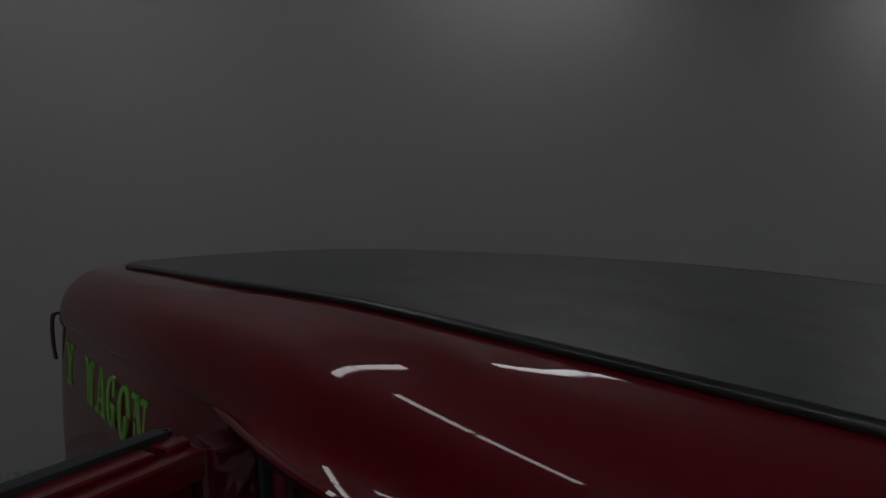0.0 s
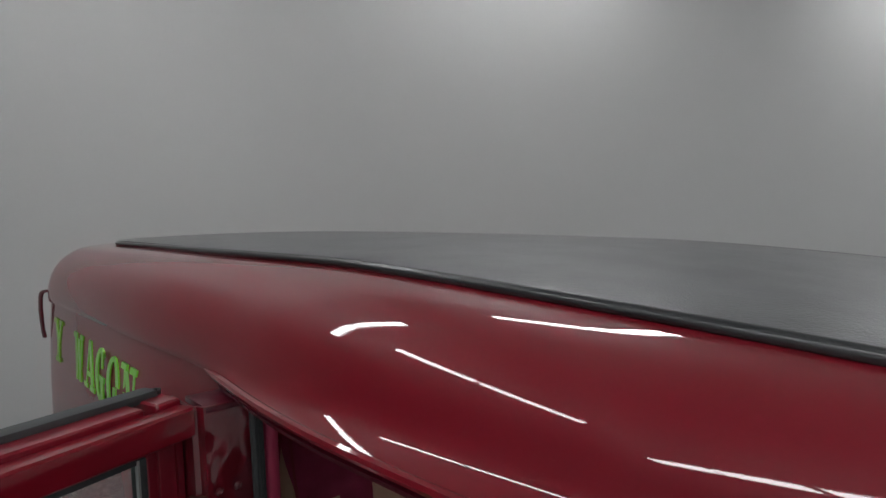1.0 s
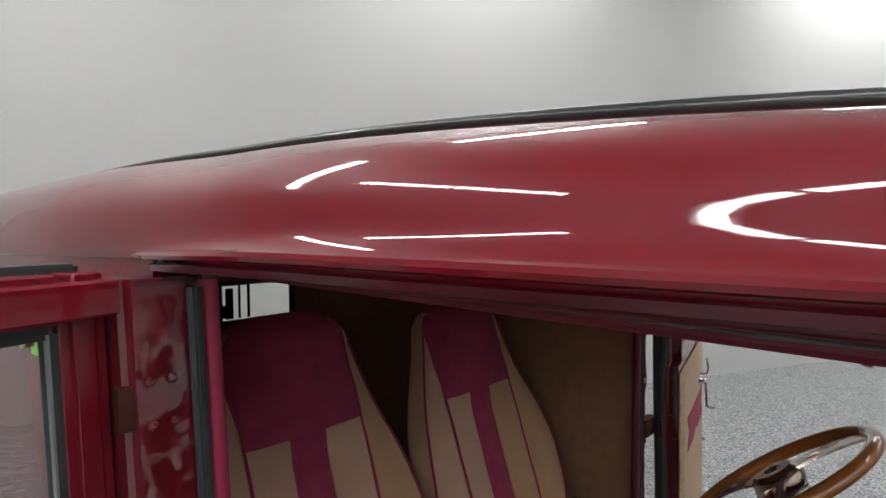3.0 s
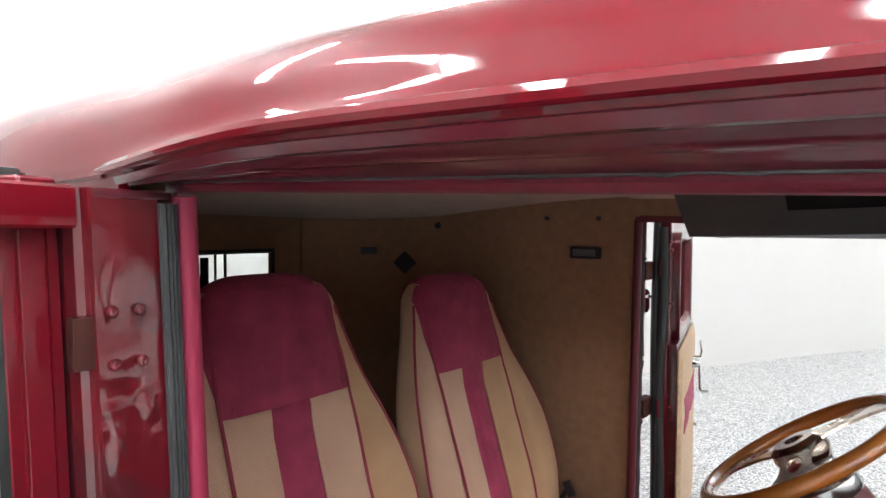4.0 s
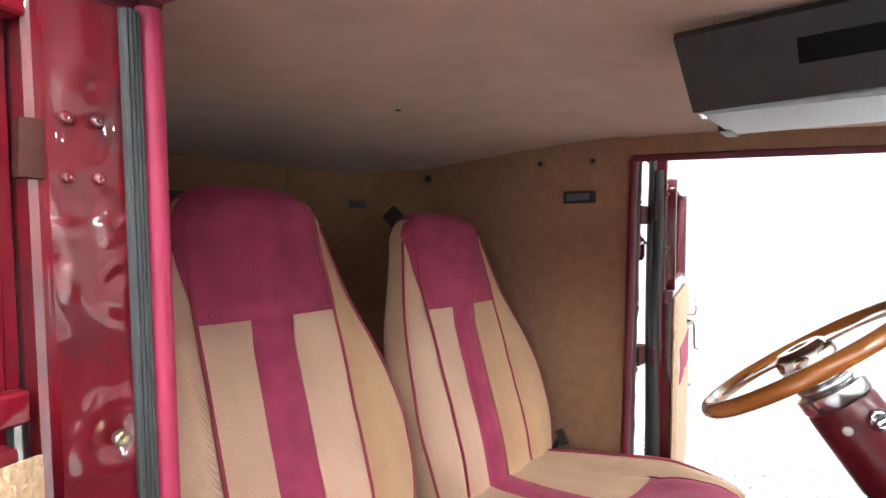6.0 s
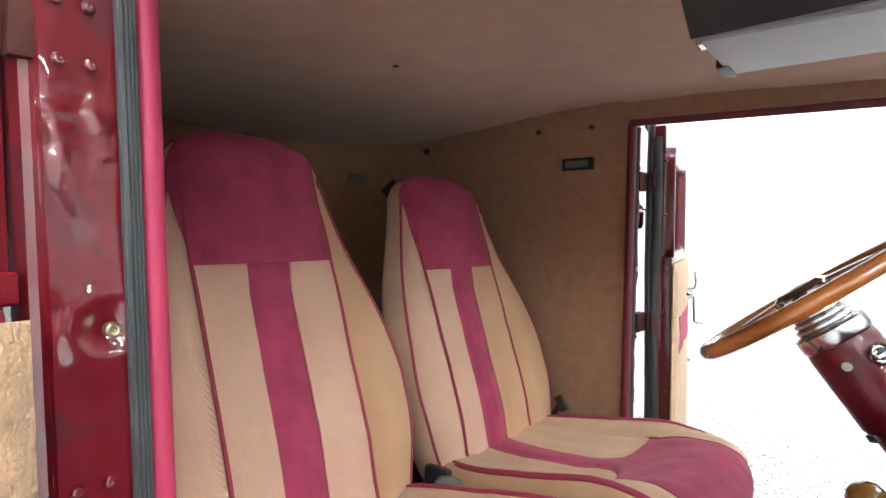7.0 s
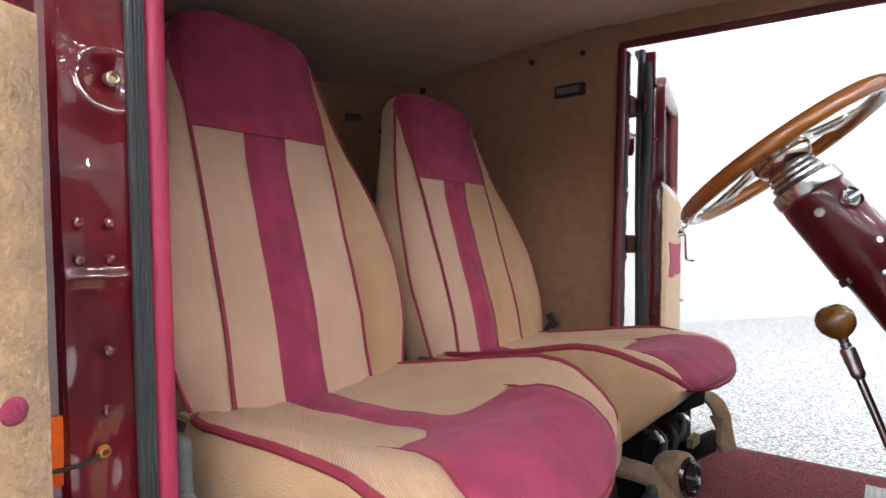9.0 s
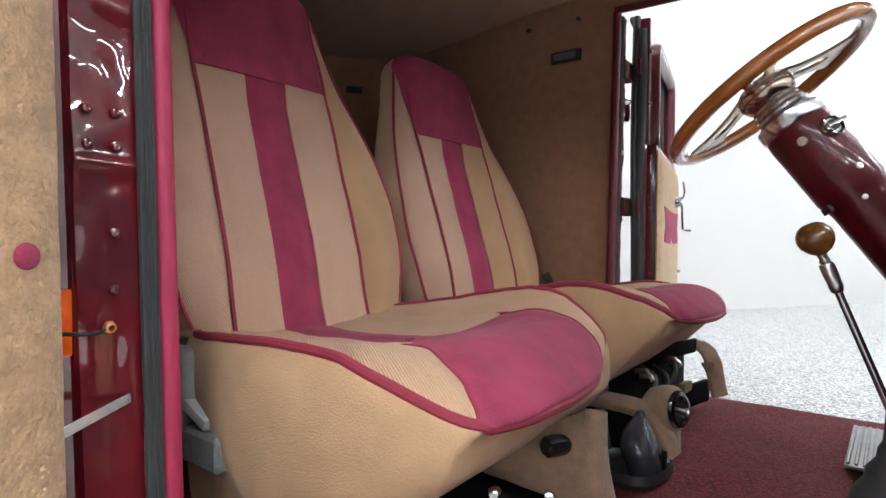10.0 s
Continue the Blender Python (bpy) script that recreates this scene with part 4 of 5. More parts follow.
    for sg in (-1, 1):
        part("piping", tube([front(sg * (0.147 - 0.010 * smooth(0.9, 1.1, z)), z, 0.007) for z in (0.42 + 0.68 * i / 40 for i in range(41))], 0.0037, 8), PIPING, back, "rose piping")
        edge = []
        for i in range(51):
            z = 0.43 + 0.64 * i / 50
            a = 0.5 + (-0.215 if sg < 0 else 0.165)
            edge.append(shell(a, z, 0.003))
        part("piping", tube(edge, 0.0037, 8), PIPING, back, "rose piping")

        # twill facing of the bolster between the pipings
        def bolster(a, b, sg=sg):
            z = 0.43 + 0.62 * b
            reach = 0.213 if sg < 0 else 0.163
            _, w = prof(min(z, 1.05))
            w *= near_w if sg < 0 else far_w
            s = 0.5 + sg * (abs(math.asin(min(0.999, (0.150 / w)) ** 1.8)) / (2 * math.pi) * (1 - a) + reach * a)
            return shell(s, z, 0.003)
        part("bolster_facing", sheet(bolster, 14, 40), TAN if sg < 0 else TWILL_SHEEN, back, "tan twill bolster")

    # cushion: a run from the back over the nose to the front piping, as (x, z, half width)
    RUN = [(-0.215, 0.425, 0.222), (-0.10, 0.420, 0.238), (0.04, 0.425, 0.243), (0.15, 0.437, 0.243), (0.23, 0.454, 0.241), (0.29, 0.457, 0.237), (0.330, 0.443, 0.230), (0.347, 0.418, 0.215), (0.350, 0.398, 0.203)]
    EDGE = [(-0.215, 0.438), (-0.10, 0.447), (0.04, 0.456), (0.12, 0.458), (0.18, 0.452), (0.25, 0.432), (0.31, 0.416), (0.345, 0.404), (0.351, 0.398)]
    EDGE_FAR = [(-0.215, 0.442), (-0.10, 0.460), (0.025, 0.482), (0.10, 0.496), (0.156, 0.502), (0.20, 0.500), (0.24, 0.490), (0.30, 0.458), (0.335, 0.432), (0.351, 0.408)]
    run = curve_points(RUN, 80)

    def at_run(b):
        f = b * 80
        k = min(int(f), 79)
        p = run[k].lerp(run[k + 1], f - k)
        q = (run[k + 1] - run[k]).normalized()
        tan = Vector((q.x, 0, q.y)).normalized()
        return p, Vector((-tan.z, 0, tan.x))

    def top(r, b, out=0.0):
        """r from -1 to 1 across, b from 0 (back) to 1 (front piping)."""
        p, n = at_run(b)
        edge = lerp_table(EDGE, p.x)
        edge += (far_lift if r > 0 else near_lift) * (lerp_table(EDGE_FAR, p.x) - edge)
        edge -= p.y
        wing = 0.006 * math.exp(-((abs(r) - 0.70) / 0.2) ** 2) * (1 - smooth(0.45, 0.8, b))
        bow = 0.034 * max(0.0, 1 - r * r) ** 0.8 * smooth(0.70, 1.0, b)
        h = out + wing + 0.0022 * noise.noise((p.x * 13, r * 4.5, yc * 9)) + 0.0010 * noise.noise((p.x * 34, r * 11, yc * 5))
        z_lift = lift_cush * smooth(0.1, 0.9, b)
        x = p.x + n.x * h + bow - toe * (r + 1) * 0.24 * smooth(0.1, 0.9, b)
        wide = p.z * (1 - (0.20 if r > 0 else 0.03) * smooth(0.72, 1.0, b) ** 1.5)
        return Vector((x, yc + wide * r, p.y + edge * abs(r) ** 3.2 + n.z * h + z_lift))

    def body_c(a, b):
        """Right edge, over the top to the left edge, then round underneath."""
        if a <= 0.5:
            return top(1 - 4 * a, b)
        r = -1 + 4 * (a - 0.5)
        p = top(r, b)
        e = top(math.copysign(1, r), b)
        low = lerp_table([(0, 0.20), (0.25, 0.215), (0.5, 0.262), (0.7, 0.318), (0.85, 0.352), (1.0, 0.374)], b) + (lift_cush * 1.7 + 0.012) * smooth(0.1, 0.7, b)
        g = 1 - abs(r)
        k = smooth(0, 0.30, g)
        y = yc + (e.y - yc) * ((1.0 + 0.10 * math.sin(min(1, g / 0.3) * 3.1416)) if g < 0.3 else 1.0 - 0.9 * (g - 0.3) / 0.7)
        y = y if g < 0.3 else yc + (e.y - yc) * (1 - (g - 0.3) / 0.7)
        x = p.x - 0.030 * k * smooth(0.75, 1.0, b) + 0.24 * k ** 1.3 * (1 - smooth(0.0, 0.30, b))
        return Vector((x, y, e.z + (low - e.z) * k))
    cush = part("cushion", sheet(body_c, 88, 60, closed_u=True), TAN_SIDE, t, "tan velour seat cushion with rounded front")

    def cpanel(name, r0, r1, b0, b1, mat, puff, lab, ny=16, nx=50):
        def f(a, b):
            bb = b0 + (b1 - b0) * b
            ra, rb = r0(bb), r1(bb)
            e = min(a, 1 - a) * (rb - ra) * 0.24
            return top(ra + (rb - ra) * a, bb, 0.0015 + puff * smooth(0, 0.03, min(e, (b1 - bb) * 0.6)))
        return part(name, sheet(f, ny, nx, thick=-0.003), mat, cush, lab)

    NEAR_HALF = [(0, 0.20), (0.06, 0.18), (0.16, 0.12), (0.30, 0.10), (0.335, 0.14), (0.36, 0.24), (0.375, 0.36), (0.385, 0.58), (0.45, 0.61), (0.53, 0.68), (0.60, 0.765), (0.65, 0.805), (0.70, 0.84), (0.77, 0.915), (0.82, 0.984), (1, 0.984)]
    FAR_HALF = [(0, 0.20), (0.29, 0.20), (0.325, 0.26), (0.345, 0.42), (0.36, 0.66), (0.45, 0.69), (0.60, 0.68), (0.75, 0.70), (0.86, 0.78), (0.95, 0.90), (1, 0.95)]

    def rose_near(b):
        return lerp_table(NEAR_HALF, b)

    def rose_far(b):
        return lerp_table(FAR_HALF, b)
    cpanel("front_panel", lambda b: -rose_near(b), rose_far, 0.0, 0.985, ROSE, 0.005, "rose velour seat panel widening to the front", 34, 130)

    def crease_at(sg, b):
        """Where the inner and outer cloth panels meet, as a share of the half width."""
        return 0.70 if sg > 0 else 0.70 - 0.12 * smooth(0.05, 0.385, b)
    for sg in (-1, 1):
        half_of = rose_near if sg < 0 else rose_far

        def inner_edge(b, h=half_of, sg=sg):
            return sg * (h(b) + 0.004)

        def seam_edge(b, h=half_of, sg=sg):
            return sg * max(crease_at(sg, b), h(b) + 0.006)

        def crease(b, sg=sg):
            return sg * (crease_at(sg, b) - 0.005)

        def outer_edge(b, sg=sg):
            return sg * 0.992
        for r0, r1, b1, puff in ((inner_edge, crease, 0.372 if sg < 0 else 0.355, 0.004), (seam_edge, outer_edge, 0.82 if sg < 0 else 0.96, 0.006)):
            cpanel("cloth_panel", r0 if sg > 0 else r1, r1 if sg > 0 else r0, 0.0, b1, SEAT_TWILL, puff, "tan twill seat panel", 16, 130)
    back_turn = [(-0.78, 0.030), (-0.88, 0.032), (-0.95, 0.045), (-0.985, 0.075)]
    rim = [top(r, b, 0.003) for r, b in back_turn] + [top(-1, 0.12 + 0.88 * i / 50, 0.001) for i in range(51)] + [top(-1 + 2 * i / 24, 1.0, 0.001) for i in range(1, 24)] + [top(1, 1.0 - 0.88 * i / 50, 0.001) for i in range(51)] + [top(-r, b, 0.003) for r, b in back_turn[::-1]]
    part("piping", tube(rim, 0.0066, 8), PIPING, cush, "rose piping round the cushion")
    for sg in (-1, 1):
        seam = [top(sg * crease_at(sg, b), b, 0.003) for b in (0.345, 0.36, 0.375)] + [top(sg * ((rose_far(b) if sg > 0 else rose_near(b)) + 0.003), b, 0.004) for b in (0.390 + (0.43 if sg < 0 else 0.59) * i / 70 for i in range(71))]
        part("piping", tube(seam, 0.0026, 6), PIPING, cush, "rose seam piping")
    p0 = top(-0.02, 0.29, 0.006)
    part("button", lathe([(0, 0.004), (0.008, 0.003), (0.012, 0.0)], Matrix.Translation(p0), 18), PIPING, cush, "rose covered button")

    def skirt(a, b):
        x = -0.17 + 0.30 * a
        return Vector((x, yc - 0.232 + 0.012 * b + 0.003 * math.sin(a * 14), 0.30 - 0.10 * b))
    part("skirt", sheet(skirt, 20, 10, thick=0.006), TAN_SIDE, cush, "pale tan lower skirt")
    # recliner at the hinge, runners below
    part("recliner_cover", loft_block((-0.160, yc - 0.250, 0.372), (0.046, 0.020, 0.060), 24), RECLINER, t, "dark grey recliner cover")
    part("recliner_foot", box((-0.125, yc - 0.268, 0.276), (-0.030, yc - 0.228, 0.326), 0.014, 3), RECLINER, t, "grey moulded recliner foot")
    part("recliner_lever", box((-0.034, -0.008, -0.008), (0.030, 0.008, 0.008), 0.005, 2, m=Matrix.Translation((-0.092, yc - 0.258, 0.346)) @ Matrix.Rotation(radians(20), 4, "Y")), PALEPLASTIC, t, "pale grey recliner lever")
    for sg in (-1, 1):
        part("recliner", box((-0.235, yc + sg * 0.238 - 0.014, 0.28), (-0.165, yc + sg * 0.238 + 0.014, 0.44), 0.012, 3), PLASTIC, t, "black recliner cover")
        part("runner", box((-0.20, yc + sg * 0.15 - 0.02, 0.196), (0.24, yc + sg * 0.15 + 0.02, 0.235), 0.004), PLASTIC, t, "black seat runner")
        part("riser", box((-0.16, yc + sg * 0.15 - 0.012, 0.232), (0.20, yc + sg * 0.15 + 0.012, 0.30), 0.004), PLASTIC, t)
    return t


near_seat = seat(0.43, 0.0, 0.004, 0.12, 0.88, 1.06, 0.0, 1.0, "tan twill bucket seat with rose velour headrest, passenger side")
far_seat = seat(1.03, -0.032, 0.045, 0.04, 0.92, 1.15, 0.8, 0.4, "tan twill bucket seat with rose velour headrest, driver side")

# ---- steering column and wheel ----
HUB = Vector((0.472, 0.912, 0.855))
AX = Vector((-0.58, -0.045, 0.815)).normalized()
COLUMN_UP = 0.022
COL = Matrix.Translation(HUB) @ AX.to_track_quat("Z", "X").to_matrix().to_4x4()
steer = thing("steering_column", (0.9, 0.89, 0.25), "burgundy steering column with wood-rimmed wheel", "steering column")
wheel = part("steering_wheel", tube([COL @ Vector((0.177 * math.cos(a), 0.177 * math.sin(a), 0)) for a in (6.28318 * i / 64 for i in range(64))], 0.0135, 14, closed=True), WOOD, steer, "varnished wood steering wheel rim")


def spoke(ang):
    """A flat spoke with a long slot: two bars that join at hub and rim."""
    bm = bmesh.new()
    m = COL @ Matrix.Rotation(ang, 4, "Z")
    inner = [(0.030, 0.0), (0.060, 0.0), (0.068, 0.007), (0.085, 0.0125), (0.105, 0.0125), (0.122, 0.008), (0.130, 0.0), (0.168, 0.0)]
    outer = [(0.030, 0.036), (0.060, 0.027), (0.068, 0.026), (0.085, 0.0255), (0.105, 0.027), (0.122, 0.031), (0.130, 0.035), (0.168, 0.052)]
    for sg in (-1, 1):
        rows = []
        for (r0, w0), (r1, w1) in zip(inner, outer):
            z = 0.012 - 0.012 * (r0 - 0.03) / 0.138
            rows.append([bm.verts.new(m @ Vector((r0, sg * w, z + h))) for w, h in ((w0, -0.0025), (w1, -0.0035), (w1, 0.0015), (w0, 0.003))])
        for a, b in zip(rows, rows[1:]):
            for k in range(4):
                bm.faces.new((a[k], a[(k + 1) % 4], b[(k + 1) % 4], b[k]))
        bm.faces.new(rows[0][::-1])
        bm.faces.new(rows[-1])
    return bm


for k in range(3):
    part("spoke", spoke(radians(30 + 120 * k)), SPOKE, wheel, "polished metal spoke")
part("hub", lathe([(0.013, 0.012), (0.018, 0.021), (0.036, 0.021), (0.046, 0.013), (0.049, -0.003), (0.043, -0.018), (0.034, -0.024)], COL, 36), SPOKE, wheel, "polished metal hub")
part("hub_cap", lathe([(0, 0.011), (0.010, 0.012), (0.016, 0.014)], COL, 28), WOOD, wheel, "dark wood hub centre")
COL = COL @ Matrix.Translation((0, 0, COLUMN_UP))
ribs = [(0.026, -0.03)]
for i in range(4):
    h = -0.034 - i * 0.010
    ribs += [(0.034 + 0.003 * i, h), (0.037 + 0.003 * i, h - 0.002), (0.037 + 0.003 * i, h - 0.006), (0.034 + 0.003 * i, h - 0.009)]
ribs += [(0.050, -0.076), (0.055, -0.079), (0.056, -0.098), (0.053, -0.103), (0.0, -0.103)]
part("collar", lathe(ribs, COL, 40), COLLAR, steer, "ribbed chrome collar")
part("column_tube", lathe([(0.0, -0.100), (0.052, -0.100), (0.054, -0.115), (0.054, -0.235), (0.049, -0.248), (0.047, -0.26), (0.047, -0.62), (0, -0.62)], COL, 40), COLUMN_SHADED, steer, "burgundy painted column")


def on_column(h, deg, r=0.053):
    return COL @ Matrix.Translation((0, 0, h)) @ Matrix.Rotation(radians(deg), 4, "Z") @ Matrix.Translation((r, 0, 0)) @ Matrix.Rotation(radians(90), 4, "Y")


toward = math.degrees(math.atan2((COL.inverted().to_3x3() @ Vector((0.1, -1, 0))).y, (COL.inverted().to_3x3() @ Vector((0.1, -1, 0))).x))
part("column_button", lathe([(0, 0.003), (0.007, 0.0025), (0.0085, 0)], on_column(-0.135, toward - 12), 18), STEEL, steer, "flat metal plug")
lock = part("ignition_lock", lathe([(0, 0.010), (0.009, 0.010), (0.010, 0.006), (0.013, 0.006), (0.0165, 0.010), (0.0175, 0.004), (0.0175, -0.006)], on_column(-0.140, toward + 38), 24), CHROME, steer, "chrome ignition lock with key slot")
part("lock_face", lathe([(0, 0.0112), (0.0085, 0.0112), (0.0092, 0.0102)], on_column(-0.140, toward + 38), 20), PLASTIC, lock, "dark lock face")
part("key_wing", box((-0.003, -0.018, 0.008), (0.003, 0.018, 0.020), 0.002, m=on_column(-0.140, toward + 38)), CHROME, lock)
for h, dg, r in ((-0.215, 30, 0.006), (-0.24, 52, 0.007), (-0.26, 5, 0.005)):
    part("column_screw", lathe([(0, 0.003), (r * 0.8, 0.0025), (r, 0)], on_column(h, toward + dg, 0.053 if h > -0.236 else 0.046), 14), STEEL, steer)
part("column_clip", box((-0.006, -0.012, 0.0), (0.006, 0.012, 0.008), 0.002, m=on_column(-0.247, toward - 62, 0.048)), PLASTIC, steer)

# ---- gear lever ----
gear = thing("gear_lever", (0.655, 0.775, 0.2), "chrome gear lever with wooden ball knob and rubber boot", "gear lever")
K, L = Vector((0.563, 0.762, 0.596)), Vector((0.652, 0.774, 0.36))
GM = Matrix.Translation(K) @ (K - L).to_track_quat("Z", "X").to_matrix().to_4x4()
part("knob", lathe([(0.0, 0.0245), (0.010, 0.0235), (0.0185, 0.0185), (0.0245, 0.0085), (0.0255, 0.0), (0.023, -0.010), (0.0155, -0.0195), (0.008, -0.024), (0.006, -0.027), (0, -0.027)], GM, 32), KNOBWOOD, gear, "varnished wooden ball knob")
part("ferrule", lathe([(0.0085, -0.022), (0.0062, -0.029), (0.0062, -0.0315), (0.0074, -0.032), (0.0074, -0.0365), (0.0062, -0.037), (0.0095, -0.039), (0.0102, -0.042), (0.0102, -0.056), (0.0090, -0.069), (0.0096, -0.072), (0.0090, -0.079), (0.0058, -0.083), (0, -0.083)], GM, 20), STEEL, gear, "stepped steel ferrule")
part("rod", tube([K + (L - K) * 0.27, L, L + (L - K) * 0.25], 0.0055, 12), LEVER, gear, "polished steel rod")
B = L + (L - K) * 0.05 + Vector((0.005, 0, 0.026))
part("boot", lathe([(0.008, 0.0), (0.013, -0.005), (0.016, -0.06), (0.022, -0.07), (0.024, -0.085), (0.036, -0.10), (0.038, -0.115), (0.052, -0.135), (0.058, -0.165), (0.064, -0.195), (0.066, -0.208), (0, -0.208)], Matrix.Translation(B), 24), RUBBER, gear, "black rubber boot")

# ---- tread plate on the floor ----
plate = thing("tread_plate", (0.64, 1.14, 0.2), "ribbed bare aluminium tread plate on the carpet", "tread plate")
part("plate", box((0.590, 0.965, 0.205), (0.660, 1.250, 0.211), 0.002), TREAD, plate)
for i in range(5):
    part("rib", box((0.592 + i * 0.012, 0.972, 0.2105), (0.598 + i * 0.012, 1.243, 0.2145), 0.0015, 1), TREAD, plate)

# ---- sun visor ----
visor = thing("sun_visor", (0.50, 0.75, 1.33), "black vinyl sun visor with pale underside", "sun visor")


def visor_face(a, b):
    # front face hangs from the headliner, leaning back at its foot
    w = 0.44
    x = 0.355 + w * a * 0.995
    y = 0.545 + 0.0 * a + 0.10 * b
    z = 1.313 + 0.012 * a - 0.075 * b
    return Vector((x, y, z))


part("board", sheet(visor_face, 20, 8, thick=0.012), VISOR, visor, "black vinyl visor board")
part("underside", box((0.362, 0.66, 1.228), (0.72, 0.86, 1.240), 0.006), MIRRORGREY, visor, "pale grey visor underside")
part("label", sheet(lambda a, b: visor_face(0.30 + 0.26 * a, 0.34 + 0.3 * b) + Vector((0, -0.0145, -0.004)), 2, 2, thick=0.001), BLACKFELT, visor, "dark printed label")
part("clip", box((0.352, 0.80, 1.226), (0.372, 0.87, 1.246), 0.004), PLASTIC, visor, "black visor clip")
part("hinge_clip", box((0.350, 0.68, 1.232), (0.362, 0.71, 1.262), 0.003), CHROME, visor)

mirror = thing("rear_view_mirror", (0.62, 0.75, 1.25), "round-backed chrome interior mirror", "mirror")
MM = Matrix.Translation((0.617, 0.745, 1.148)) @ Matrix.Rotation(radians(-90), 4, "Y")
part("mirror_back", lathe([(0, 0.020), (0.016, 0.018), (0.026, 0.010), (0.030, 0.0), (0.028, -0.008), (0, -0.008)], MM, 28), CHROME, mirror, "chrome mirror shell")
part("stem", tube([(0.63, 0.745, 1.15), (0.66, 0.745, 1.19), (0.68, 0.745, 1.26)], 0.006, 8), CHROME, mirror)

# ---- things under the seats ----


def loft(rings, n=24):
    """A closed skin through rings (centre, half widths along x and y, squareness)."""
    ks = [curve_points([Vector(r[0]) for r in rings], 24), curve_points([Vector((r[1], r[2], 0)) for r in rings], 24)]

    def f(a, b):
        k = min(24, int(round(b * 24)))
        an = 6.28318 * a
        c, sn = math.cos(an), math.sin(an)
        return ks[0][k] + Vector((ks[1][k].x * math.copysign(abs(c) ** 0.8, c), ks[1][k].y * math.copysign(abs(sn) ** 0.8, sn), 0))
    return sheet(f, n, 24, closed_u=True)


vent = thing("tunnel_vent", (0.30, 0.89, 0.2), "tan covered bracket with a round chrome-ringed vent", "vent")
part("bracket", strip([(0.165, 0.835, 0.284), (0.22, 0.84, 0.282), (0.275, 0.848, 0.276), (0.302, 0.852, 0.262), (0.320, 0.852, 0.235), (0.334, 0.850, 0.205), (0.338, 0.850, 0.197)], (0.004, 0.026, 0.004), 0.011), FUZZ, vent, "tan cloth covered bracket")
part("core", box((0.12, 0.83, 0.196), (0.262, 0.90, 0.266), 0.01), BLACKFELT, vent, "black bracket core")
vm = Matrix.Translation((0.336, 0.884, 0.276)) @ Vector((0.95, -0.25, 0.12)).to_track_quat("Z", "Y").to_matrix().to_4x4()
part("pad", lathe([(0, -0.060), (0.030, -0.057), (0.040, -0.045), (0.0445, -0.022), (0.044, -0.006), (0.036, 0.002)], vm, 28), FUZZ, vent, "tan padded vent housing")
part("foot", loft([((0.312, 0.890, 0.248), 0.026, 0.026), ((0.316, 0.890, 0.222), 0.024, 0.024), ((0.318, 0.890, 0.196), 0.022, 0.022)]), FUZZ, vent, "tan padded vent foot")
part("ring", lathe([(0.022, 0.003), (0.026, 0.010), (0.032, 0.008), (0.036, -0.001), (0.037, -0.006), (0.022, -0.004)], vm, 36), DARKMETAL, vent, "dark metal ring")
part("grille", lathe([(0, 0.001), (0.025, 0.002)], vm, 28), PLASTIC, vent, "black vent grille")
part("vane", box((-0.0025, -0.020, 0.002), (0.0025, 0.020, 0.009), 0.001, m=vm @ Matrix.Rotation(radians(70), 4, "Z")), STEEL, vent, "bright vent vane")
for k in (-1, 1):
    part("vane", box((-0.002, -0.018, 0.001), (0.002, 0.018, 0.006), 0.001, m=vm @ Matrix.Rotation(radians(70), 4, "Z") @ Matrix.Translation((0.010 * k, 0, 0))), PLASTIC, vent, "black vent vane")

holder = thing("cup_holder", (0.31, 0.72, 0.2), "black plastic console tray with a glossy grey horn", "cup holder")


def tray(a, b):
    an = 6.28318 * a
    c, sn = math.cos(an), math.sin(an)
    q = lerp_table([(0, 0.0), (0.35, 0.86), (0.5, 0.93), (0.65, 1.0), (0.85, 1.04), (1, 0.96)], b)
    z = lerp_table([(0, 0.203), (0.35, 0.203), (0.5, 0.212), (0.65, 0.218), (0.85, 0.204), (1, 0.196)], b)
    x, y = 0.056 * math.copysign(abs(c) ** 0.55, c) * q, 0.062 * math.copysign(abs(sn) ** 0.55, sn) * q
    return Vector((0.308 + x + 0.10 * y, 0.722 + y, z))


part("tray", sheet(tray, 40, 20, closed_u=True), PLASTIC, holder, "black moulded tray with raised lip")


def plate(a, b):
    y = 0.700 + 0.085 * a
    e = min(a, 1 - a) * 0.085
    top = 0.290 - 0.030 * (1 - math.sqrt(max(0.0, 1 - max(0.0, 1 - e / 0.030) ** 2)))
    return Vector((0.252 - 0.012 * b, y, 0.200 + (top - 0.200) * b))


part("back_wall", sheet(plate, 24, 8, thick=0.007), PLASTIC, holder, "upright black plate with rounded top")
part("horn", loft([((0.330, 0.728, 0.204), 0.026, 0.034), ((0.328, 0.724, 0.222), 0.027, 0.036), ((0.322, 0.722, 0.246), 0.028, 0.038), ((0.316, 0.730, 0.268), 0.023, 0.030), ((0.314, 0.742, 0.284), 0.013, 0.015), ((0.314, 0.748, 0.292), 0.009, 0.010)], 32), HORN, holder, "glossy grey plastic horn")
part("horn_cap", lathe([(0, 0.009), (0.006, 0.008), (0.0095, 0.003), (0.010, -0.004)], Matrix.Translation((0.314, 0.748, 0.292)), 18), PLASTIC, holder, "black cap")
part("slot", box((0.350, 0.742, 0.208), (0.358, 0.756, 0.238), 0.003), BLACKFELT, holder, "dark slot")
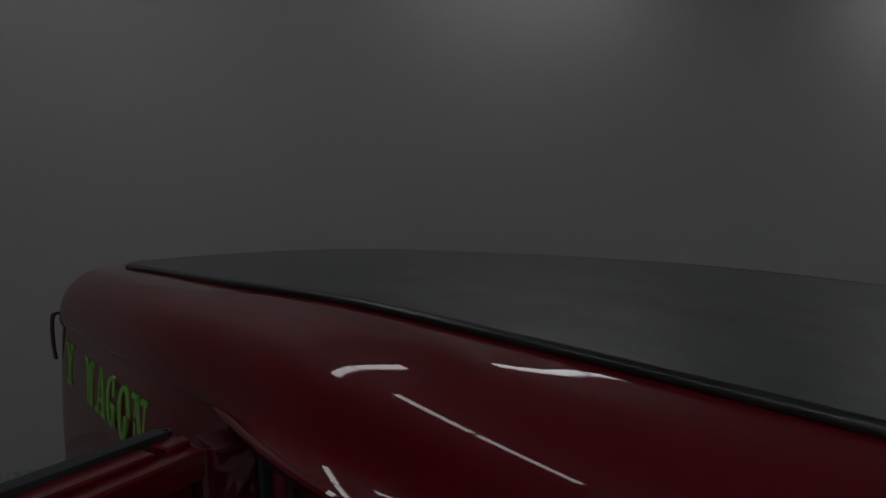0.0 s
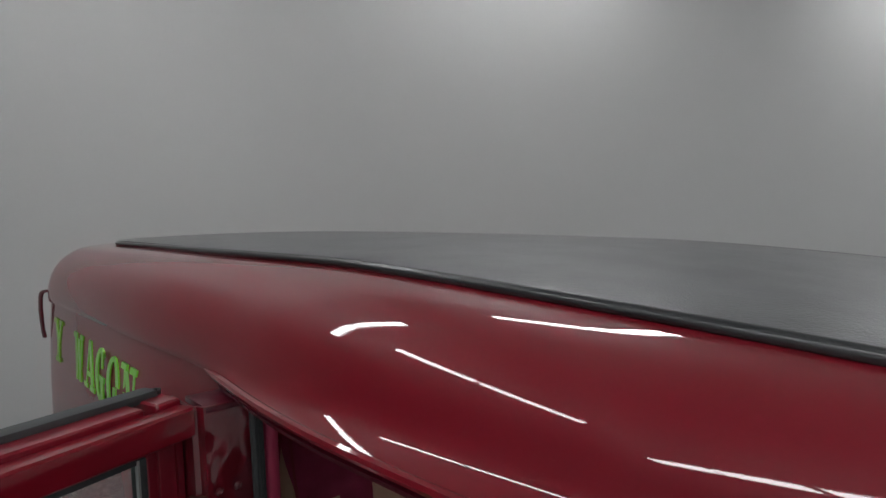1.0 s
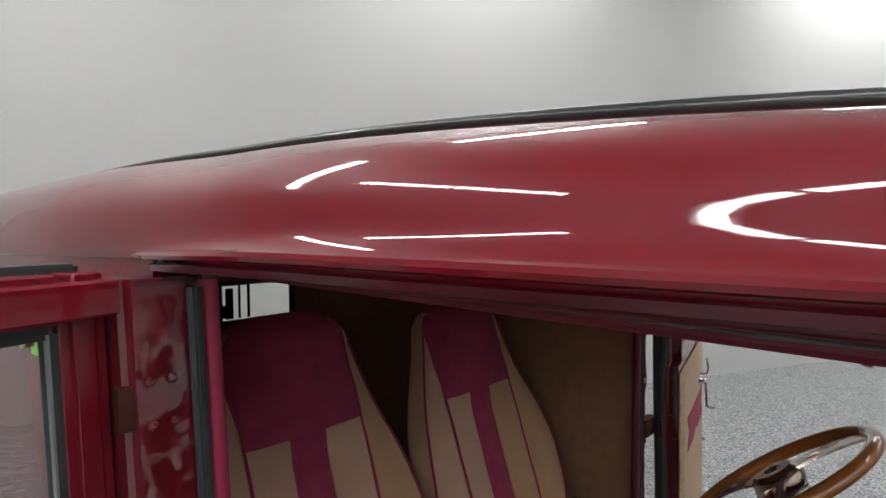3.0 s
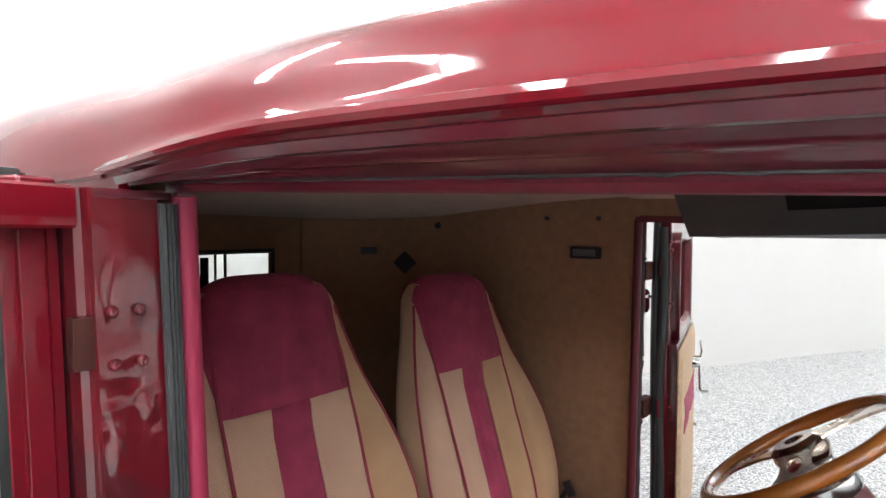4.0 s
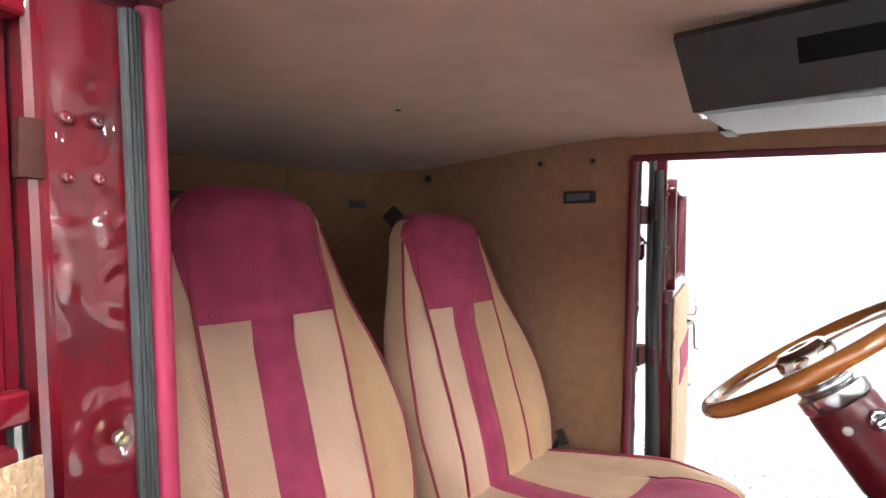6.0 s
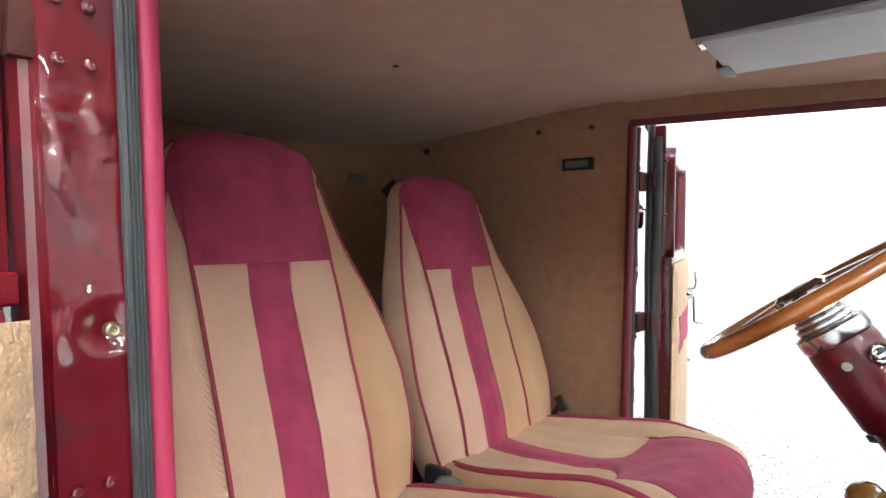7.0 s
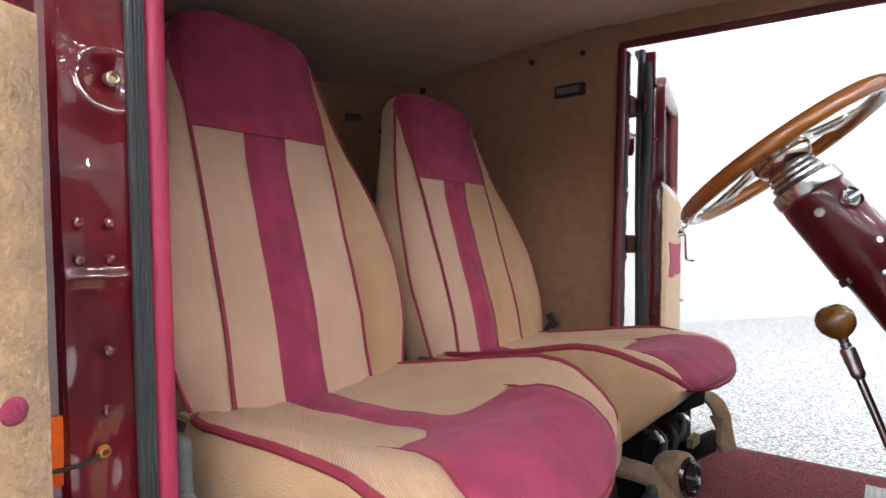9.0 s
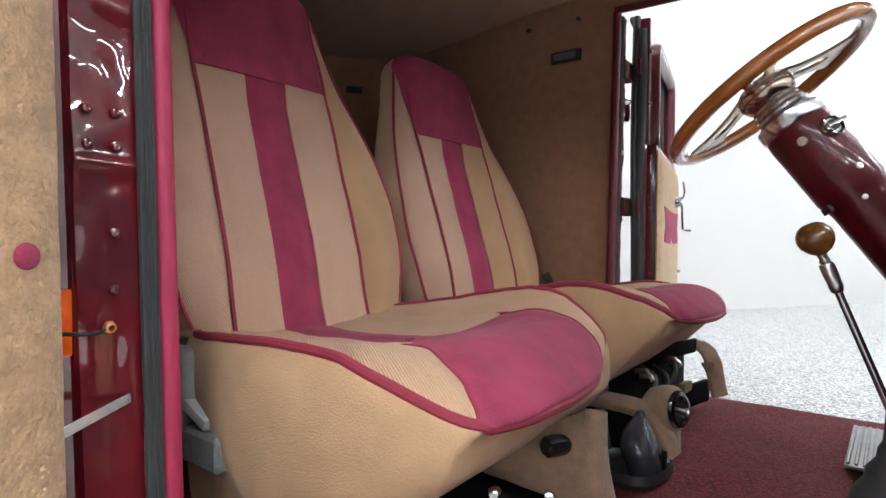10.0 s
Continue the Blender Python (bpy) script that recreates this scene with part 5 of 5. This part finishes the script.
for dy in (0.0, 0.014):
    part("tray_screw", lathe([(0, 0.006), (0.004, 0.005), (0.0055, 0)], Matrix.Translation((0.352, 0.758 + dy, 0.214)), 10), STEEL, holder, "pale screw head")

knobs = thing("seat_bracket", (0.28, 0.46, 0.2), "tan cloth covered seat bracket with a black knob", "bracket")


def cover(a, b):
    # a broad sheet that turns back round its front corner
    s = a * 1.35
    if s < 1:
        x, y = 0.195 + 0.152 * s, 0.432 + 0.028 * s
    else:
        q = (s - 1) / 0.35
        x, y = 0.347 + 0.010 * math.sin(min(1, q * 2) * 1.5708) - 0.03 * max(0, q - 0.5), 0.460 + 0.075 * q
    top = lerp_table([(0, 0.290), (0.5, 0.345), (0.74, 0.372), (1, 0.350)], a)
    low = lerp_table([(0, 0.262), (0.4, 0.250), (0.74, 0.236), (1, 0.225)], a)
    return Vector((x + 0.016 * b * smooth(0.3, 0.7, a), y - 0.012 * math.sin(b * 3.1416), top + (low - top) * b + 0.002 * noise.noise((a * 7, b * 5, 2))))


part("cover", sheet(cover, 40, 16, thick=0.016), FUZZ, knobs, "tan cloth cover")
part("stand", box((0.10, 0.47, 0.196), (0.315, 0.56, 0.33), 0.006), BLACKFELT, knobs, "black bracket core")
KM = Matrix.Translation((0.311, 0.436, 0.322)) @ Vector((-0.45, -0.85, 0.0)).to_track_quat("Z", "Y").to_matrix().to_4x4()
part("knob", lathe([(0, 0.016), (0.010, 0.0155), (0.0135, 0.012), (0.0145, 0.0), (0.013, -0.016), (0.012, -0.03), (0, -0.03)], KM, 24), GLOSSBLACK, knobs, "glossy black release knob")
for x, y, z in ((0.262, 0.37, 0.268), (0.318, 0.435, 0.245), (0.300, 0.445, 0.250)):
    part("bolt", lathe([(0, 0.008), (0.006, 0.007), (0.009, 0.002), (0.009, -0.01)], Matrix.Translation((x, y, z)) @ Vector((0.4, -0.9, 0.3)).to_track_quat("Z", "Y").to_matrix().to_4x4(), 12), CHROME, knobs, "chrome bolt head")
part("rail", box((0.02, 0.31, 0.196), (0.285, 0.40, 0.262), 0.008), BLACKFELT, knobs, "black seat rail")
part("rail", box((0.05, 0.40, 0.196), (0.325, 0.47, 0.240), 0.008), BLACKFELT, knobs, "black seat rail")

flap = thing("carpet_flap", (0.32, 1.20, 0.2), "curled tan carpet flap beside the driver seat", "trim flap")
part("flap", strip([(0.270, 1.22, 0.355), (0.292, 1.21, 0.352), (0.312, 1.205, 0.338), (0.326, 1.20, 0.312), (0.331, 1.20, 0.285), (0.336, 1.20, 0.255), (0.341, 1.20, 0.238)], (0.012, 0.020, 0.002), 0.005), FUZZ, flap, "curled tan carpet edge")
part("leaf", sheet(lambda a, b: Vector((0.302 + 0.030 * a * (1 - 0.2 * b) + 0.012 * b + 0.006 * math.sin(a * 3 + b * 2), 1.185 + 0.012 * math.sin(a * 4) - 0.010 * b, 0.312 + 0.006 * a - 0.062 * b * (0.55 + 0.45 * a))), 12, 12, thick=0.007), FUZZ, flap, "folded tan carpet corner")
mech = thing("seat_mechanism", (0.18, 1.08, 0.2), "black steel seat runner mechanism with bright bolts", "seat runner")
# solid black block fills the shadow under the driver seat
part("frame", box((0.02, 0.93, 0.194), (0.235, 1.30, 0.35), 0.012), BLACKFELT, mech, "black runner block that fills the under-seat shade")
part("cross_bar", strip([(0.10, 0.93, 0.335), (0.20, 0.99, 0.345), (0.262, 1.08, 0.352), (0.285, 1.19, 0.352)], (0.0, 0.006, 0.016), 0.006), BLACKFELT, mech, "black steel cross bar")
part("foot_bar", strip([(0.13, 0.95, 0.225), (0.20, 1.04, 0.225), (0.262, 1.15, 0.230), (0.295, 1.26, 0.235)], (0.0, 0.004, 0.026), 0.010), BLACKFELT, mech, "black steel foot bar")
part("strap", box((0.268, 1.125, 0.248), (0.284, 1.185, 0.270), 0.005), STRAP_TAN, mech, "drab fabric tab")
for x, y, z in ((0.268, 0.93, 0.330), (0.272, 0.945, 0.318), (0.285, 1.06, 0.338), (0.288, 1.075, 0.330)):
    part("bolt", tube([(x - 0.03, y + 0.01, z - 0.004), (x - 0.006, y, z), (x, y - 0.003, z - 0.008)], 0.0055, 10), STEEL, mech, "bright bolt")
for y, z in ((0.955, 0.315), (1.03, 0.305), (1.09, 0.32)):
    part("hose", tube(curve_points([(0.20, y + 0.03, z + 0.02), (0.262, y + 0.01, z), (0.268, y - 0.02, z - 0.035), (0.22, y - 0.02, z - 0.075)], 14), 0.008, 8), PLASTIC, mech, "black hose")

belt = thing("seat_belt_buckle", (-0.15, 1.30, 0.45), "black seat belt tongue beside the driver seat", "seat belt")
part("tongue", box((-0.012, -0.005, -0.03), (0.012, 0.005, 0.016), 0.004, m=Matrix.Translation((-0.150, 1.285, 0.487)) @ Matrix.Rotation(radians(-30), 4, "Y")), PLASTIC, belt)
part("stalk", tube([(-0.158, 1.29, 0.47), (-0.20, 1.30, 0.40), (-0.21, 1.31, 0.20)], 0.008, 8), PLASTIC, belt)
